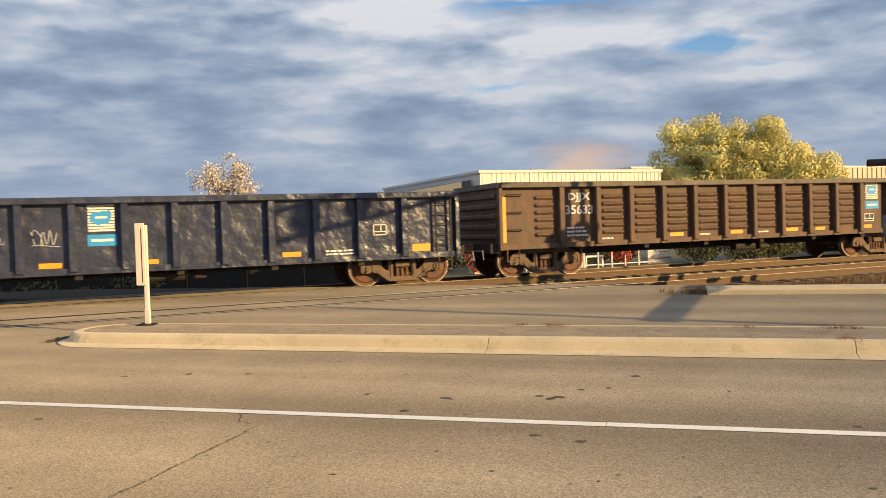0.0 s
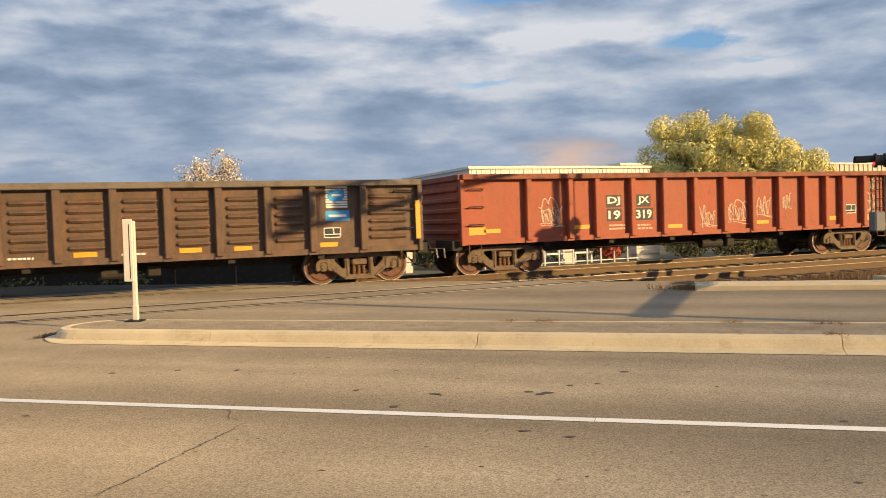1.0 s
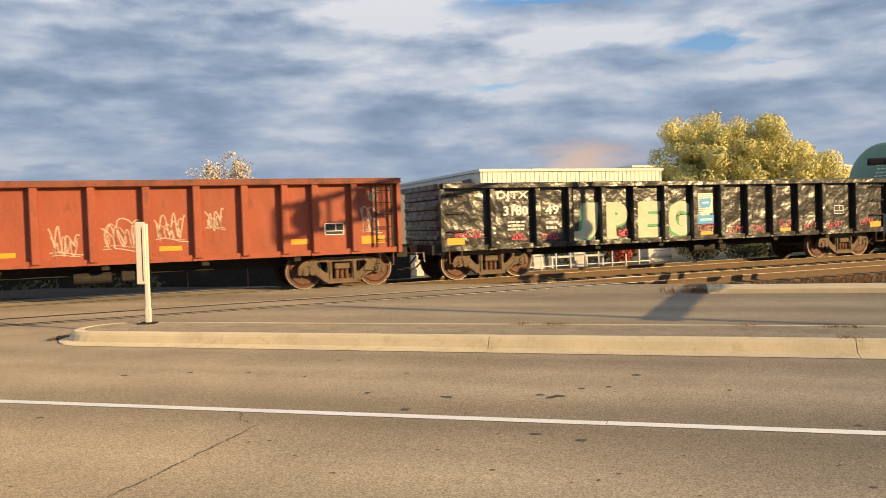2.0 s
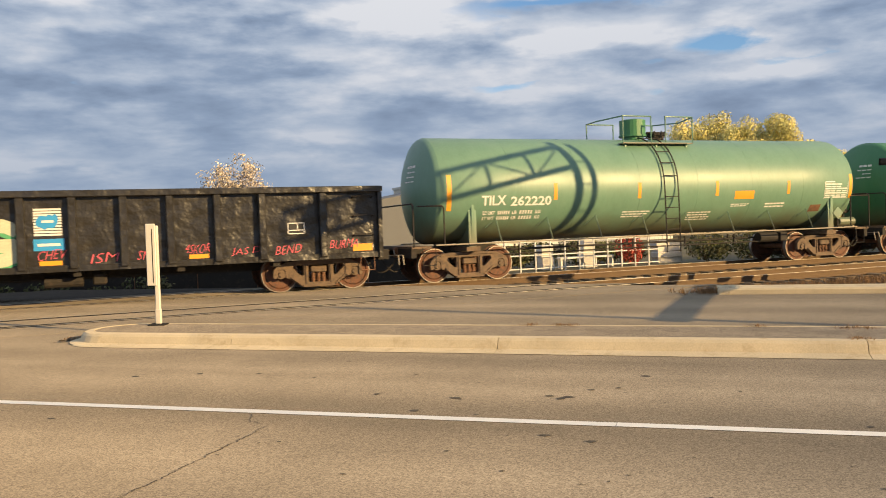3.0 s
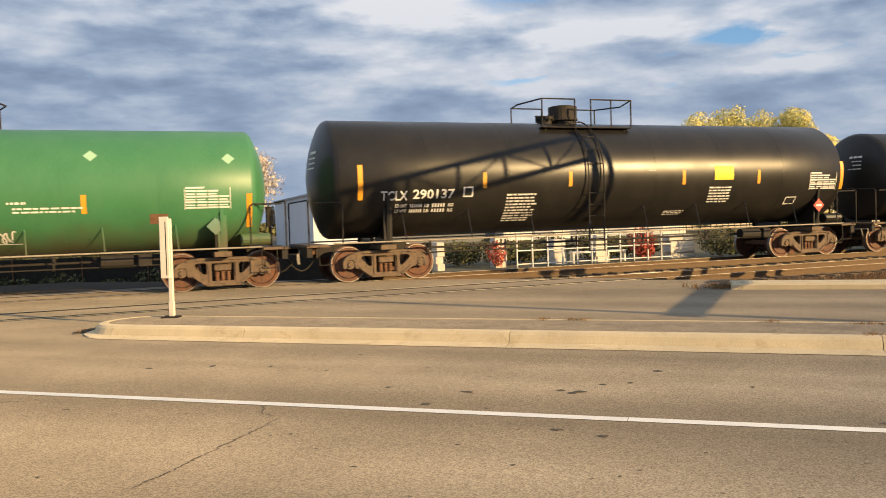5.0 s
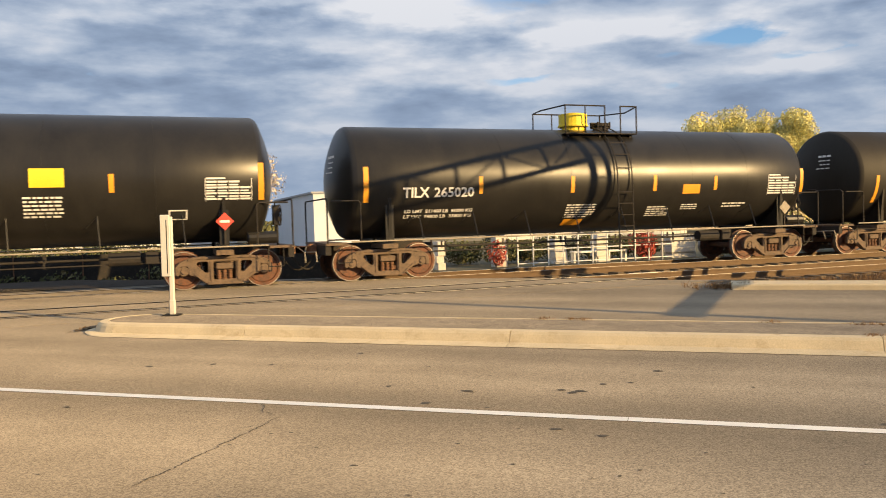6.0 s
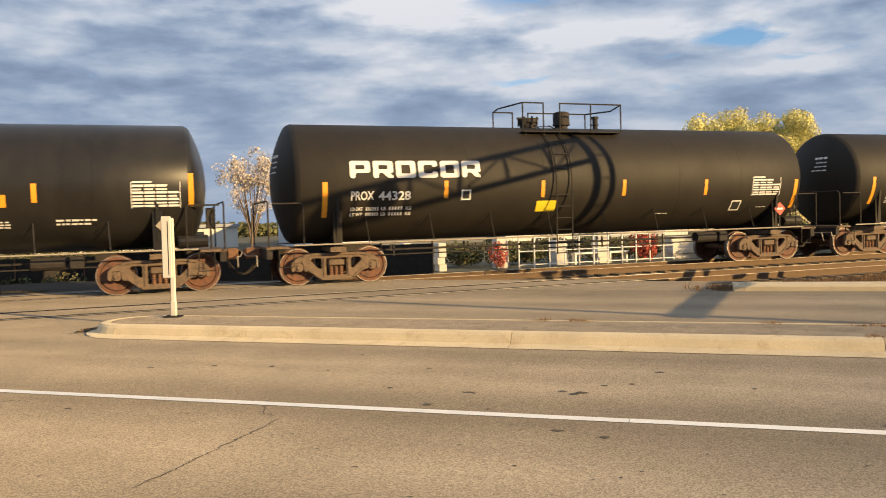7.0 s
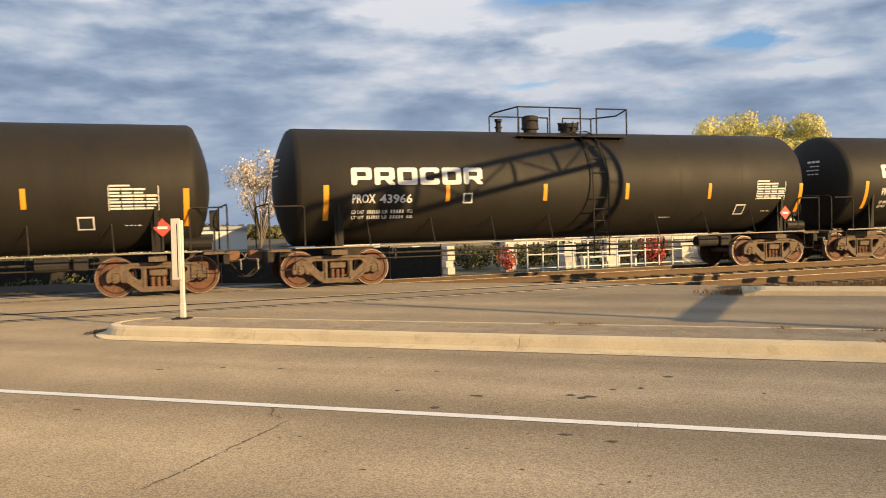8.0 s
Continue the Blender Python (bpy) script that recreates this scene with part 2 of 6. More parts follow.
M_RUST = mat("rusty_steel", (0.20, 0.10, 0.055), 0.8, 0.1, 0.35, 3, 35, 0.3, (0.10, 0.06, 0.04), 0.4)
M_WHEEL = mat("wheel_rust", (0.15, 0.062, 0.034), 0.7, 0.1, 0.35, 4, 30, 0.15, (0.065, 0.04, 0.03), 0.45)
M_TREAD = mat("wheel_rim_steel", (0.33, 0.30, 0.27), 0.45, 0.8, 0.1, 5, 30, 0.05)
M_FRAME = mat("truck_casting", (0.155, 0.105, 0.068), 0.75, 0.1, 0.35, 4, 45, 0.3, (0.075, 0.055, 0.042), 0.42)
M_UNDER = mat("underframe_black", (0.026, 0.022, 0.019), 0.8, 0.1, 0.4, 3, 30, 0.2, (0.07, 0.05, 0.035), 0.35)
M_STEELPAINT = mat("grey_fitting", (0.33, 0.29, 0.23), 0.7, 0.1, 0.3, 4, 40, 0.15, (0.17, 0.12, 0.08), 0.35)
M_BLUE = mat("faded_navy_paint", (0.033, 0.040, 0.072), 0.34, 0.0, 0.35, 1.2, 30, 0.15, (0.085, 0.082, 0.088), 0.33, 0.14, 1.0, dent=0.7)
M_BROWN = mat("rusted_brown_paint", (0.098, 0.061, 0.042), 0.7, 0.0, 0.4, 1.4, 30, 0.25, (0.16, 0.083, 0.048), 0.42, 0.12, 1.8, dent=0.4)
M_CHORD = mat("grimy_grey_chord", (0.15, 0.125, 0.098), 0.75, 0, 0.35, 1.2, 30, 0.3, (0.075, 0.055, 0.04), 0.4)
M_RED = mat("faded_oxide_red_paint", (0.31, 0.075, 0.037), 0.68, 0.0, 0.25, 1.3, 30, 0.15, (0.15, 0.052, 0.034), 0.34, 0.09, 1.9, dent=0.3)
M_REDDARK = mat("scuffed_red_chord", (0.23, 0.07, 0.04), 0.75, 0, 0.3, 1.5, 30, 0.2, (0.06, 0.03, 0.022), 0.4)
M_BLACKG = mat("glossy_black_paint", (0.026, 0.024, 0.022), 0.32, 0.0, 0.35, 1.5, 30, 0.1, (0.05, 0.042, 0.031), 0.33, 0.12, 1.0, dent=0.7)
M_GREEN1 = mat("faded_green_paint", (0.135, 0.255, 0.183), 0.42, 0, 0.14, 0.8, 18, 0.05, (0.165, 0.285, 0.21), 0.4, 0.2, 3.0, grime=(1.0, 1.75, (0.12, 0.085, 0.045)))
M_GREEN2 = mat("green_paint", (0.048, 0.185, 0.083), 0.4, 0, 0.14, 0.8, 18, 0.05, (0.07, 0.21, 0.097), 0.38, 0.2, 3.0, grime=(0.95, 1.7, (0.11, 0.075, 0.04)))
M_GREENDARK = mat("dirty_dark_green_paint", (0.035, 0.10, 0.05), 0.6, 0, 0.3, 3, 30, 0.1, (0.08, 0.055, 0.03), 0.4)
M_TANKBLACK = mat("gloss_black_tank", (0.017, 0.016, 0.015), 0.33, 0, 0.25, 0.9, 18, 0.04, (0.027, 0.025, 0.022), 0.38, 0.2, 3.0, spec=0.35)
M_TANKDARK = mat("dusty_black_tank", (0.0185, 0.0155, 0.0115), 0.62, 0, 0.25, 0.9, 18, 0.05, (0.026, 0.0215, 0.0155), 0.4, 0.2, 3.0, spec=0.3)
M_WHITE = mat("white_stencil", (0.74, 0.72, 0.68), 0.6, 0, 0.12, 3, 40, 0.0, (0.5, 0.48, 0.43), 0.25, 0.1)
M_ORANGE = mat("reflective_orange", (0.78, 0.33, 0.02), 0.5, 0, 0.1, 3, 40, 0.0)
M_YELLOW = mat("yellow_sheet", (0.80, 0.60, 0.03), 0.5, 0, 0.1, 3, 40, 0.0)
M_SKYBLUE = mat("blue_decal", (0.03, 0.30, 0.65), 0.5, 0, 0.1, 3, 40, 0.0)
M_PINK = mat("pink_paint", (0.65, 0.10, 0.14), 0.6, 0, 0.15, 3, 40, 0.0)
M_DIAMOND = mat("pale_green_sheet", (0.34, 0.55, 0.38), 0.5, 0, 0.1, 3, 40, 0.0)
M_MINT = mat("green_spray", (0.08, 0.34, 0.16), 0.6, 0, 0.15, 3, 40, 0.0)
M_CREAMSPRAY = mat("cream_spray", (0.52, 0.53, 0.38), 0.7, 0, 0.2, 3, 40, 0.0, (0.32, 0.40, 0.27), 0.25, 0.1)
M_PALESPRAY = mat("pale_spray", (0.55, 0.42, 0.33), 0.7, 0, 0.2, 3, 40, 0.0)
M_BLACKDECAL = mat("black_patch", (0.02, 0.02, 0.02), 0.6, 0, 0.2, 3, 40, 0.0)
M_PLACARD = mat("red_placard", (0.65, 0.06, 0.04), 0.5, 0, 0.1, 3, 40, 0.0)
M_CREAM = mat("cream_metal_siding", (0.64, 0.63, 0.58), 0.6, 0, 0.08, 0.3, 8, 0.1)
M_TANWALL = mat("tan_ribbed_siding", (0.58, 0.5, 0.38), 0.7, 0, 0.1, 0.3, 8, 0.1)
M_GREYROOF = mat("grey_roof", (0.33, 0.34, 0.37), 0.6, 0.1, 0.12, 0.3, 8, 0.1)
M_DARKGLASS = mat("dark_window", (0.03, 0.035, 0.04), 0.15, 0, 0.2, 1, 8, 0.0)
M_LEAFY = mat("yellow_leaves", (0.74, 0.62, 0.22), 0.75, 0, 0.2, 0.3, 4, 0.0, (0.58, 0.58, 0.24), 0.5, 0.2, island=0.14)
M_LEAFP = mat("pale_turning_leaves", (0.62, 0.55, 0.44), 0.75, 0, 0.25, 0.8, 4, 0.0, (0.46, 0.38, 0.35), 0.45, 0.2, island=0.4)
M_LEAFG = mat("dark_needles", (0.10, 0.14, 0.075), 0.8, 0, 0.3, 0.8, 6, 0.0, island=0.4)
M_LEAFR = mat("red_leaves", (0.40, 0.07, 0.045), 0.8, 0, 0.3, 0.8, 6, 0.0, island=0.4)
M_LEAFB = mat("brush_leaves", (0.085, 0.095, 0.035), 0.85, 0, 0.35, 0.8, 6, 0.0, (0.16, 0.11, 0.05), 0.4, island=0.45)
# ground behind the far rail, with the train's shadow put into its dark colour
M_SHADEGROUND = mat("train_shade_ground", (0.05, 0.042, 0.034), 0.95, 0, 0.4, 1.5, 24, 0.6, (0.08, 0.062, 0.045), 0.35, spec=0.1, bdist=0.04)
M_BARK = mat("grey_bark", (0.17, 0.13, 0.095), 0.9, 0, 0.3, 4, 30, 0.4)
M_WEED = mat("dry_weed", (0.22, 0.125, 0.055), 0.9, 0, 0.3, 4, 30, 0.0, island=0.4)
M_SHED = mat("dark_grey_ribbed_metal", (0.13, 0.135, 0.145), 0.7, 0.1, 0.15, 0.3, 8, 0.1)
M_HALL = mat("white_painted_block", (0.60, 0.64, 0.70), 0.8, 0, 0.08, 0.4, 8, 0.1)
M_FENCE = mat("white_fence_paint", (0.75, 0.73, 0.68), 0.6, 0, 0.1, 2, 30, 0.05)
M_MARKER = mat("ivory_marker_plastic", (0.66, 0.62, 0.54), 0.55, 0, 0.12, 3, 40, 0.05, (0.5, 0.43, 0.32), 0.25)
M_GALV = mat("galvanised_steel", (0.5, 0.5, 0.49), 0.5, 0.6, 0.15, 4, 40, 0.1)
M_BLACKPLASTIC = mat("black_hood", (0.015, 0.015, 0.016), 0.5, 0, 0.2, 5, 40, 0.05)
M_CRATE = mat("pale_stone_block", (0.60, 0.56, 0.5), 0.85, 0, 0.15, 2, 30, 0.2, (0.4, 0.36, 0.3), 0.3)


def glow_mat(name, colour, strength):
    m = bpy.data.materials.new(name)
    m.use_nodes = True
    b = m.node_tree.nodes["Principled BSDF"]
    b.inputs["Base Color"].default_value = (*[c * 0.5 for c in colour], 1)
    b.inputs["Emission Color"].default_value = (*colour, 1)
    b.inputs["Emission Strength"].default_value = strength
    return m


M_REDLAMP = glow_mat("lit_red_lens", (1.0, 0.03, 0.05), 1.5)

# ---------------------------------------------------------------- mesh helpers


def part(name, bm, material, parent=None, label="", smooth=False):
    me = bpy.data.meshes.new(name)
    if smooth:
        for f in bm.faces:
            f.smooth = True
    bm.to_mesh(me)
    bm.free()
    me.materials.append(material)
    ob = new(name, me)
    ob.parent = parent
    return tagged(ob, label) if label else ob


def again(name, me, parent, m=None, label=""):
    ob = new(name, me)
    ob.parent = parent
    if m is not None:
        ob.matrix_basis = m
    return tagged(ob, label) if label else ob


def thing(name, label, category, group="", kind="", m=None):
    ob = new(name)
    ob.empty_display_size = 0.2
    if m is not None:
        ob.matrix_basis = m
    return tagged(ob, label, category, group, kind)


def add_box(bm, x0, x1, y0, y1, z0, z1, m=None, bevel=0.0):
    g = bmesh.ops.create_cube(bm, size=1.0)["verts"]
    t = Matrix.Translation(((x0 + x1) / 2, (y0 + y1) / 2, (z0 + z1) / 2)) @ Matrix.Diagonal((abs(x1 - x0), abs(y1 - y0), abs(z1 - z0), 1))
    bmesh.ops.transform(bm, matrix=(m @ t) if m is not None else t, verts=g)
    if bevel:
        es = list({e for v in g for e in v.link_edges})
        bmesh.ops.bevel(bm, geom=es, offset=bevel, segments=1, affect="EDGES")
    return bm


def box(*a, **k):
    return add_box(bmesh.new(), *a, **k)


def add_rod(bm, p0, p1, r, seg=6, r1=None):
    p0, p1 = Vector(p0), Vector(p1)
    d = p1 - p0
    t = Matrix.Translation((p0 + p1) / 2) @ d.to_track_quat("Z", "Y").to_matrix().to_4x4()
    bmesh.ops.create_cone(bm, cap_ends=True, segments=seg, radius1=r, radius2=r if r1 is None else r1, depth=d.length, matrix=t)
    return bm


def rod(*a, **k):
    return add_rod(bmesh.new(), *a, **k)


def add_path(bm, pts, r, seg=6):
    """A bent tube along the points, closed at both ends."""
    pts = [Vector(p) for p in pts]
    rings, side = [], None
    for i, p in enumerate(pts):
        a = (p - pts[i - 1]).normalized() if i else None
        b = (pts[i + 1] - p).normalized() if i + 1 < len(pts) else None
        t = (a + b).normalized() if a and b and (a + b).length > 1e-4 else (a or b)
        side = t.orthogonal().normalized() if side is None else (side - t * side.dot(t)).normalized()
        up = t.cross(side)
        k = 1.0 / max(0.5, a.dot(t)) if a else 1.0
        rings.append([bm.verts.new(p + (side * math.cos(6.2832 * j / seg) + up * math.sin(6.2832 * j / seg)) * r * k) for j in range(seg)])
    for A, B in zip(rings, rings[1:]):
        for j in range(seg):
            bm.faces.new((A[j], A[(j + 1) % seg], B[(j + 1) % seg], B[j]))
    bm.faces.new(rings[0][::-1])
    bm.faces.new(rings[-1])
    return bm


def add_bar(bm, p0, p1, w, y0, y1):
    """A flat bar in the xz plane from p0 to p1, w wide, from depth y0 to y1."""
    a, b = Vector((p0[0], 0, p0[1])), Vector((p1[0], 0, p1[1]))
    d = (b - a).normalized()
    s = Vector((-d.z, 0, d.x)) * w / 2
    vs = [bm.verts.new((q.x, y, q.z)) for y in (y0, y1) for q in (a - s, b - s, b + s, a + s)]
    for f in ((0, 1, 2, 3), (7, 6, 5, 4), (0, 4, 5, 1), (1, 5, 6, 2), (2, 6, 7, 3), (3, 7, 4, 0)):
        bm.faces.new([vs[i] for i in f])
    return bm


def lathe(profile, seg=48, axis="X"):
    """Turn a profile of (along, radius) about the x axis."""
    bm = bmesh.new()
    rings = []
    for a, r in profile:
        if r < 1e-5:
            rings.append([bm.verts.new((a, 0, 0))])
        else:
            rings.append([bm.verts.new((a, r * math.sin(2 * math.pi * i / seg), r * math.cos(2 * math.pi * i / seg))) for i in range(seg)])
    for A, B in zip(rings, rings[1:]):
        for i in range(seg):
            j = (i + 1) % seg
            if len(A) == 1 and len(B) > 1:
                bm.faces.new((A[0], B[j], B[i]))
            elif len(B) == 1 and len(A) > 1:
                bm.faces.new((A[i], A[j], B[0]))
            elif len(A) > 1:
                bm.faces.new((A[i], A[j], B[j], B[i]))
    bmesh.ops.recalc_face_normals(bm, faces=bm.faces)
    return bm


def text_bm(words, height, width=None, bold=0.022):
    """Words in the built-in font as a flat mesh in xy, left bottom at 0; fitted to a width if one is given."""
    cu = bpy.data.curves.new("words", "FONT")
    cu.body = words
    cu.resolution_u = 2
    cu.offset = bold
    ob = bpy.data.objects.new("words", cu)
    me = bpy.data.meshes.new_from_object(ob)
    bm = bmesh.new()
    bm.from_mesh(me)
    bpy.data.objects.remove(ob)
    bpy.data.curves.remove(cu)
    bpy.data.meshes.remove(me)
    xs, ys = [v.co.x for v in bm.verts], [v.co.y for v in bm.verts]
    sx0, sy0 = min(xs), min(ys)
    sy = height / (max(ys) - sy0)
    sx = width / (max(xs) - sx0) if width else sy
    for v in bm.verts:
        v.co = Vector(((v.co.x - sx0) * sx, (v.co.y - sy0) * sy, 0))
    return bm


def outline_bm(loops, deep=0.0, bevel=0.0):
    """A filled shape in xy from closed loops (later loops are holes), flat or as a plate of the given depth."""
    cu = bpy.data.curves.new("outline", "CURVE")
    cu.dimensions = "2D"
    cu.fill_mode = "BOTH"
    cu.extrude, cu.bevel_depth, cu.bevel_resolution = deep / 2, bevel, 0
    for loop in loops:
        sp = cu.splines.new("POLY")
        sp.points.add(len(loop) - 1)
        for pt, q in zip(sp.points, loop):
            pt.co = (q[0], q[1], 0, 1)
        sp.use_cyclic_u = True
    ob = bpy.data.objects.new("outline", cu)
    me = bpy.data.meshes.new_from_object(ob)
    bm = bmesh.new()
    bm.from_mesh(me)
    bpy.data.objects.remove(ob)
    bpy.data.curves.remove(cu)
    bpy.data.meshes.remove(me)
    return bm


def eased(loop, r):
    """The loop with every corner cut round in three short steps."""
    out = []
    for i, p in enumerate(loop):
        a, b, c = Vector(loop[i - 1]), Vector(p), Vector(loop[(i + 1) % len(loop)])
        k = min(r, (a - b).length * 0.45, (c - b).length * 0.45)
        q0, q1 = b + (a - b).normalized() * k, b + (c - b).normalized() * k
        for t in (0, 0.34, 0.67, 1):
            out.append(tuple(q0 * (1 - t) ** 2 + b * 2 * t * (1 - t) + q1 * t * t))
    return out


def rect_bm(w, h, x=0, y=0):
    bm = bmesh.new()
    add_rect(bm, x, y, w, h)
    return bm


def add_rect(bm, x, y, w, h, lean=0.0):
    bm.faces.new([bm.verts.new((x + dx * w + dy * lean, y + dy * h, 0)) for dx, dy in ((0, 0), (1, 0), (1, 1), (0, 1))])


def ribbon(bm, pts, w):
    """A flat stroke of width w along 2D points."""
    prev = None
    for i, p in enumerate(pts):
        a, b = pts[max(0, i - 1)], pts[min(len(pts) - 1, i + 1)]
        dx, dy = b[0] - a[0], b[1] - a[1]
        k = max(1e-6, math.hypot(dx, dy))
        nx, ny = -dy / k * w / 2, dx / k * w / 2
        cur = (bm.verts.new((p[0] + nx, p[1] + ny, 0)), bm.verts.new((p[0] - nx, p[1] - ny, 0)))
        if prev:
            bm.faces.new((prev[0], prev[1], cur[1], cur[0]))
        prev = cur


def scribble(w, h, seed, stroke=0.03, loops=5):
    """A looping spray-can squiggle in a w by h field: one running line and a tail stroke."""
    rnd = random.Random(seed)
    bm = bmesh.new()
    amp = [rnd.uniform(0.22, 0.5) for _ in range(loops + 2)]
    mid = [rnd.uniform(0.38, 0.62) for _ in range(loops + 2)]
    curl = [rnd.uniform(-0.2, 0.75) for _ in range(loops + 2)]
    pts = []
    k = 14
    for i in range(loops * k + 1):
        t = i / (loops * k)
        q = t * loops
        n = int(q)
        f = q - n
        A = amp[n] * (1 - f) + amp[n + 1] * f
        M = mid[n] * (1 - f) + mid[n + 1] * f
        C = curl[n] * (1 - f) + curl[n + 1] * f
        ph = 2 * math.pi * q
        pts.append((w * (0.08 + 0.84 * t) + C * w / loops * math.sin(ph), h * (M + A * math.cos(ph + 0.6))))
    ribbon(bm, pts, stroke)
    y = rnd.uniform(0.0, 0.2)
    ribbon(bm, [(w * x, h * (y + 0.06 * math.sin(x * 5))) for x in (0.1, 0.3, 0.5, 0.75, 1.0)], stroke * 0.8)
    return bm


def spray_word(w, h, seed, stroke=0.04):
    """Three looping spray-can letters: a ring, a looped stem and a zigzag with a tall last stroke."""
    r = random.Random(seed)
    bm = bmesh.new()

    def put(pts, x, k):
        ribbon(bm, [(w * (x + k * p) + 0.04 * q * h + r.gauss(0, 0.006), h * q + r.gauss(0, 0.006)) for p, q in pts], stroke)

    put([(0.5 + 0.5 * math.cos(t * 0.45 + 1.9), 0.36 + 0.36 * math.sin(t * 0.45 + 1.9)) for t in range(16)], 0.0, 0.27)
    put([(0.1, 0.02), (0.15, 0.4), (0.22, 0.74), (0.6, 0.8), (0.85, 0.62), (0.6, 0.42), (0.25, 0.38), (0.6, 0.22), (1.0, 0.0)], 0.33, 0.25)
    put([(0.0, 0.0), (0.08, 0.4), (0.2, 0.72), (0.32, 0.5), (0.4, 0.22), (0.52, 0.5), (0.68, 0.92), (0.82, 1.0), (0.88, 0.6), (0.92, 0.1), (1.0, 0.05)], 0.62, 0.38)
    return bm


def small_print(w, h, rows, seed, solid=False):
    """Lines of unreadable stencilling as plain bars."""
    rnd = random.Random(seed)
    bm = bmesh.new()
    step = h / rows
    for r in range(rows):
        x = 0.0
        while x < w * rnd.uniform(0.75, 1.0):
            k = rnd.uniform(0.07, 0.22) * min(w, 0.8)
            k = min(k, w - x)
            if k <= 0.02:
                break
            add_rect(bm, x, r * step, k, step * 0.5)
            x += k + rnd.uniform(0.018, 0.04)
    return bm
# ---------------------------------------------------------------- ground, road, tracks
U, NN = Vector((0.775, -0.632, 0.0)), Vector((0.632, 0.775, 0.0))   # along the road, across it
ROAD = Matrix(((U.x, NN.x, 0, 0), (U.y, NN.y, 0, 0), (0, 0, 1, 0), (0, 0, 0, 1)))


def on_road(bm):
    bmesh.ops.transform(bm, matrix=ROAD, verts=bm.verts)
    return bm


def setting(name, bm, material, label, category):
    return tagged(part(name, bm, material), label, category, kind="structure")


def build_ground():
    bm = bmesh.new()
    s = 2600
    bm.faces.new([bm.verts.new(c) for c in ((-s, -s, -0.95), (s, -s, -0.95), (s, s, -0.95), (-s, s, -0.95))])
    setting("ground", bm, M_GROUND, "flat dry grassy ground reaching the horizon", "ground")
    # near verge on which the camera stands
    setting("verge", on_road(box(-90, 120, -40, -13.6, -0.96, 0.02)), M_GROUND, "dry grass verge beside the road", "verge")
    bm = bmesh.new()
    add_box(bm, -90, 120, -13.6, 0.15, -0.96, -0.012)
    add_box(bm, -90, 13.5, 0.15, 1.9, -0.96, -0.016)
    setting("road", on_road(bm), M_ASPHALT, "worn grey-brown asphalt road with oil stains", "road")


def build_median():
    """Raised island: rounded nose, sloping kerb in joints, rough topping."""
    island = tagged(new("median"), "raised concrete traffic island with rounded nose", "median", kind="structure")
    joints = [5.0, 7.19, 10.86, 14.84, 18.6, 22.5, 26.4, 30.4, 34.4, 38.4, 42.4]
    prof = [(-7.19, -0.006), (-7.13, 0.004), (-7.0, 0.022), (-6.955, 0.112), (-6.92, 0.142), (-6.80, 0.15), (-6.80, -0.02)]
    c = -6.31

    def run(u0, u1, pr):
        bm = bmesh.new()
        A = [bm.verts.new((u0, n, z)) for n, z in pr]
        B = [bm.verts.new((u1, n, z)) for n, z in pr]
        for i in range(len(pr) - 1):
            bm.faces.new((A[i], A[i + 1], B[i + 1], B[i]))
        bm.faces.new(A)
        bm.faces.new(B)
        bmesh.ops.recalc_face_normals(bm, faces=bm.faces)
        return on_road(bm)

    for a, b in zip(joints, joints[1:]):
        part("kerb", run(a + 0.004, b - 0.004, prof), M_CONCRETE, island)
    far = [(2 * c - n, z) for n, z in prof[1:]]
    for a, b in zip(joints, joints[1:]):
        part("kerb", run(a + 0.004, b - 0.004, far), M_CONCRETE, island)
    # nose: half ring swept round
    bm = bmesh.new()
    rows = []
    for i in range(17):
        a = math.pi / 2 + math.pi * i / 16
        ring = []
        for n, z in prof:
            r = c - n
            if z < 0.001:
                r -= 0.10 * math.sin(math.pi * i / 16)
            ring.append(bm.verts.new((5.0 + r * math.cos(a), c + r * math.sin(a), z)))
        rows.append(ring)
    for A, B in zip(rows, rows[1:]):
        for i in range(len(prof) - 1):
            bm.faces.new((A[i], A[i + 1], B[i + 1], B[i]))
    bmesh.ops.recalc_face_normals(bm, faces=bm.faces)
    part("kerb_nose", on_road(bm), M_CONCRETE, island, smooth=False)
    bm = bmesh.new()
    add_box(bm, 5.0, 43, -6.782, -5.838, -0.01, 0.145)
    nose = [bm.verts.new((5.0 + 0.474 * math.cos(math.pi / 2 + math.pi * i / 12), c + 0.474 * math.sin(math.pi / 2 + math.pi * i / 12), 0.145)) for i in range(13)]
    bm.faces.new(nose)
    part("topping", on_road(bm), M_MEDIAN, island)


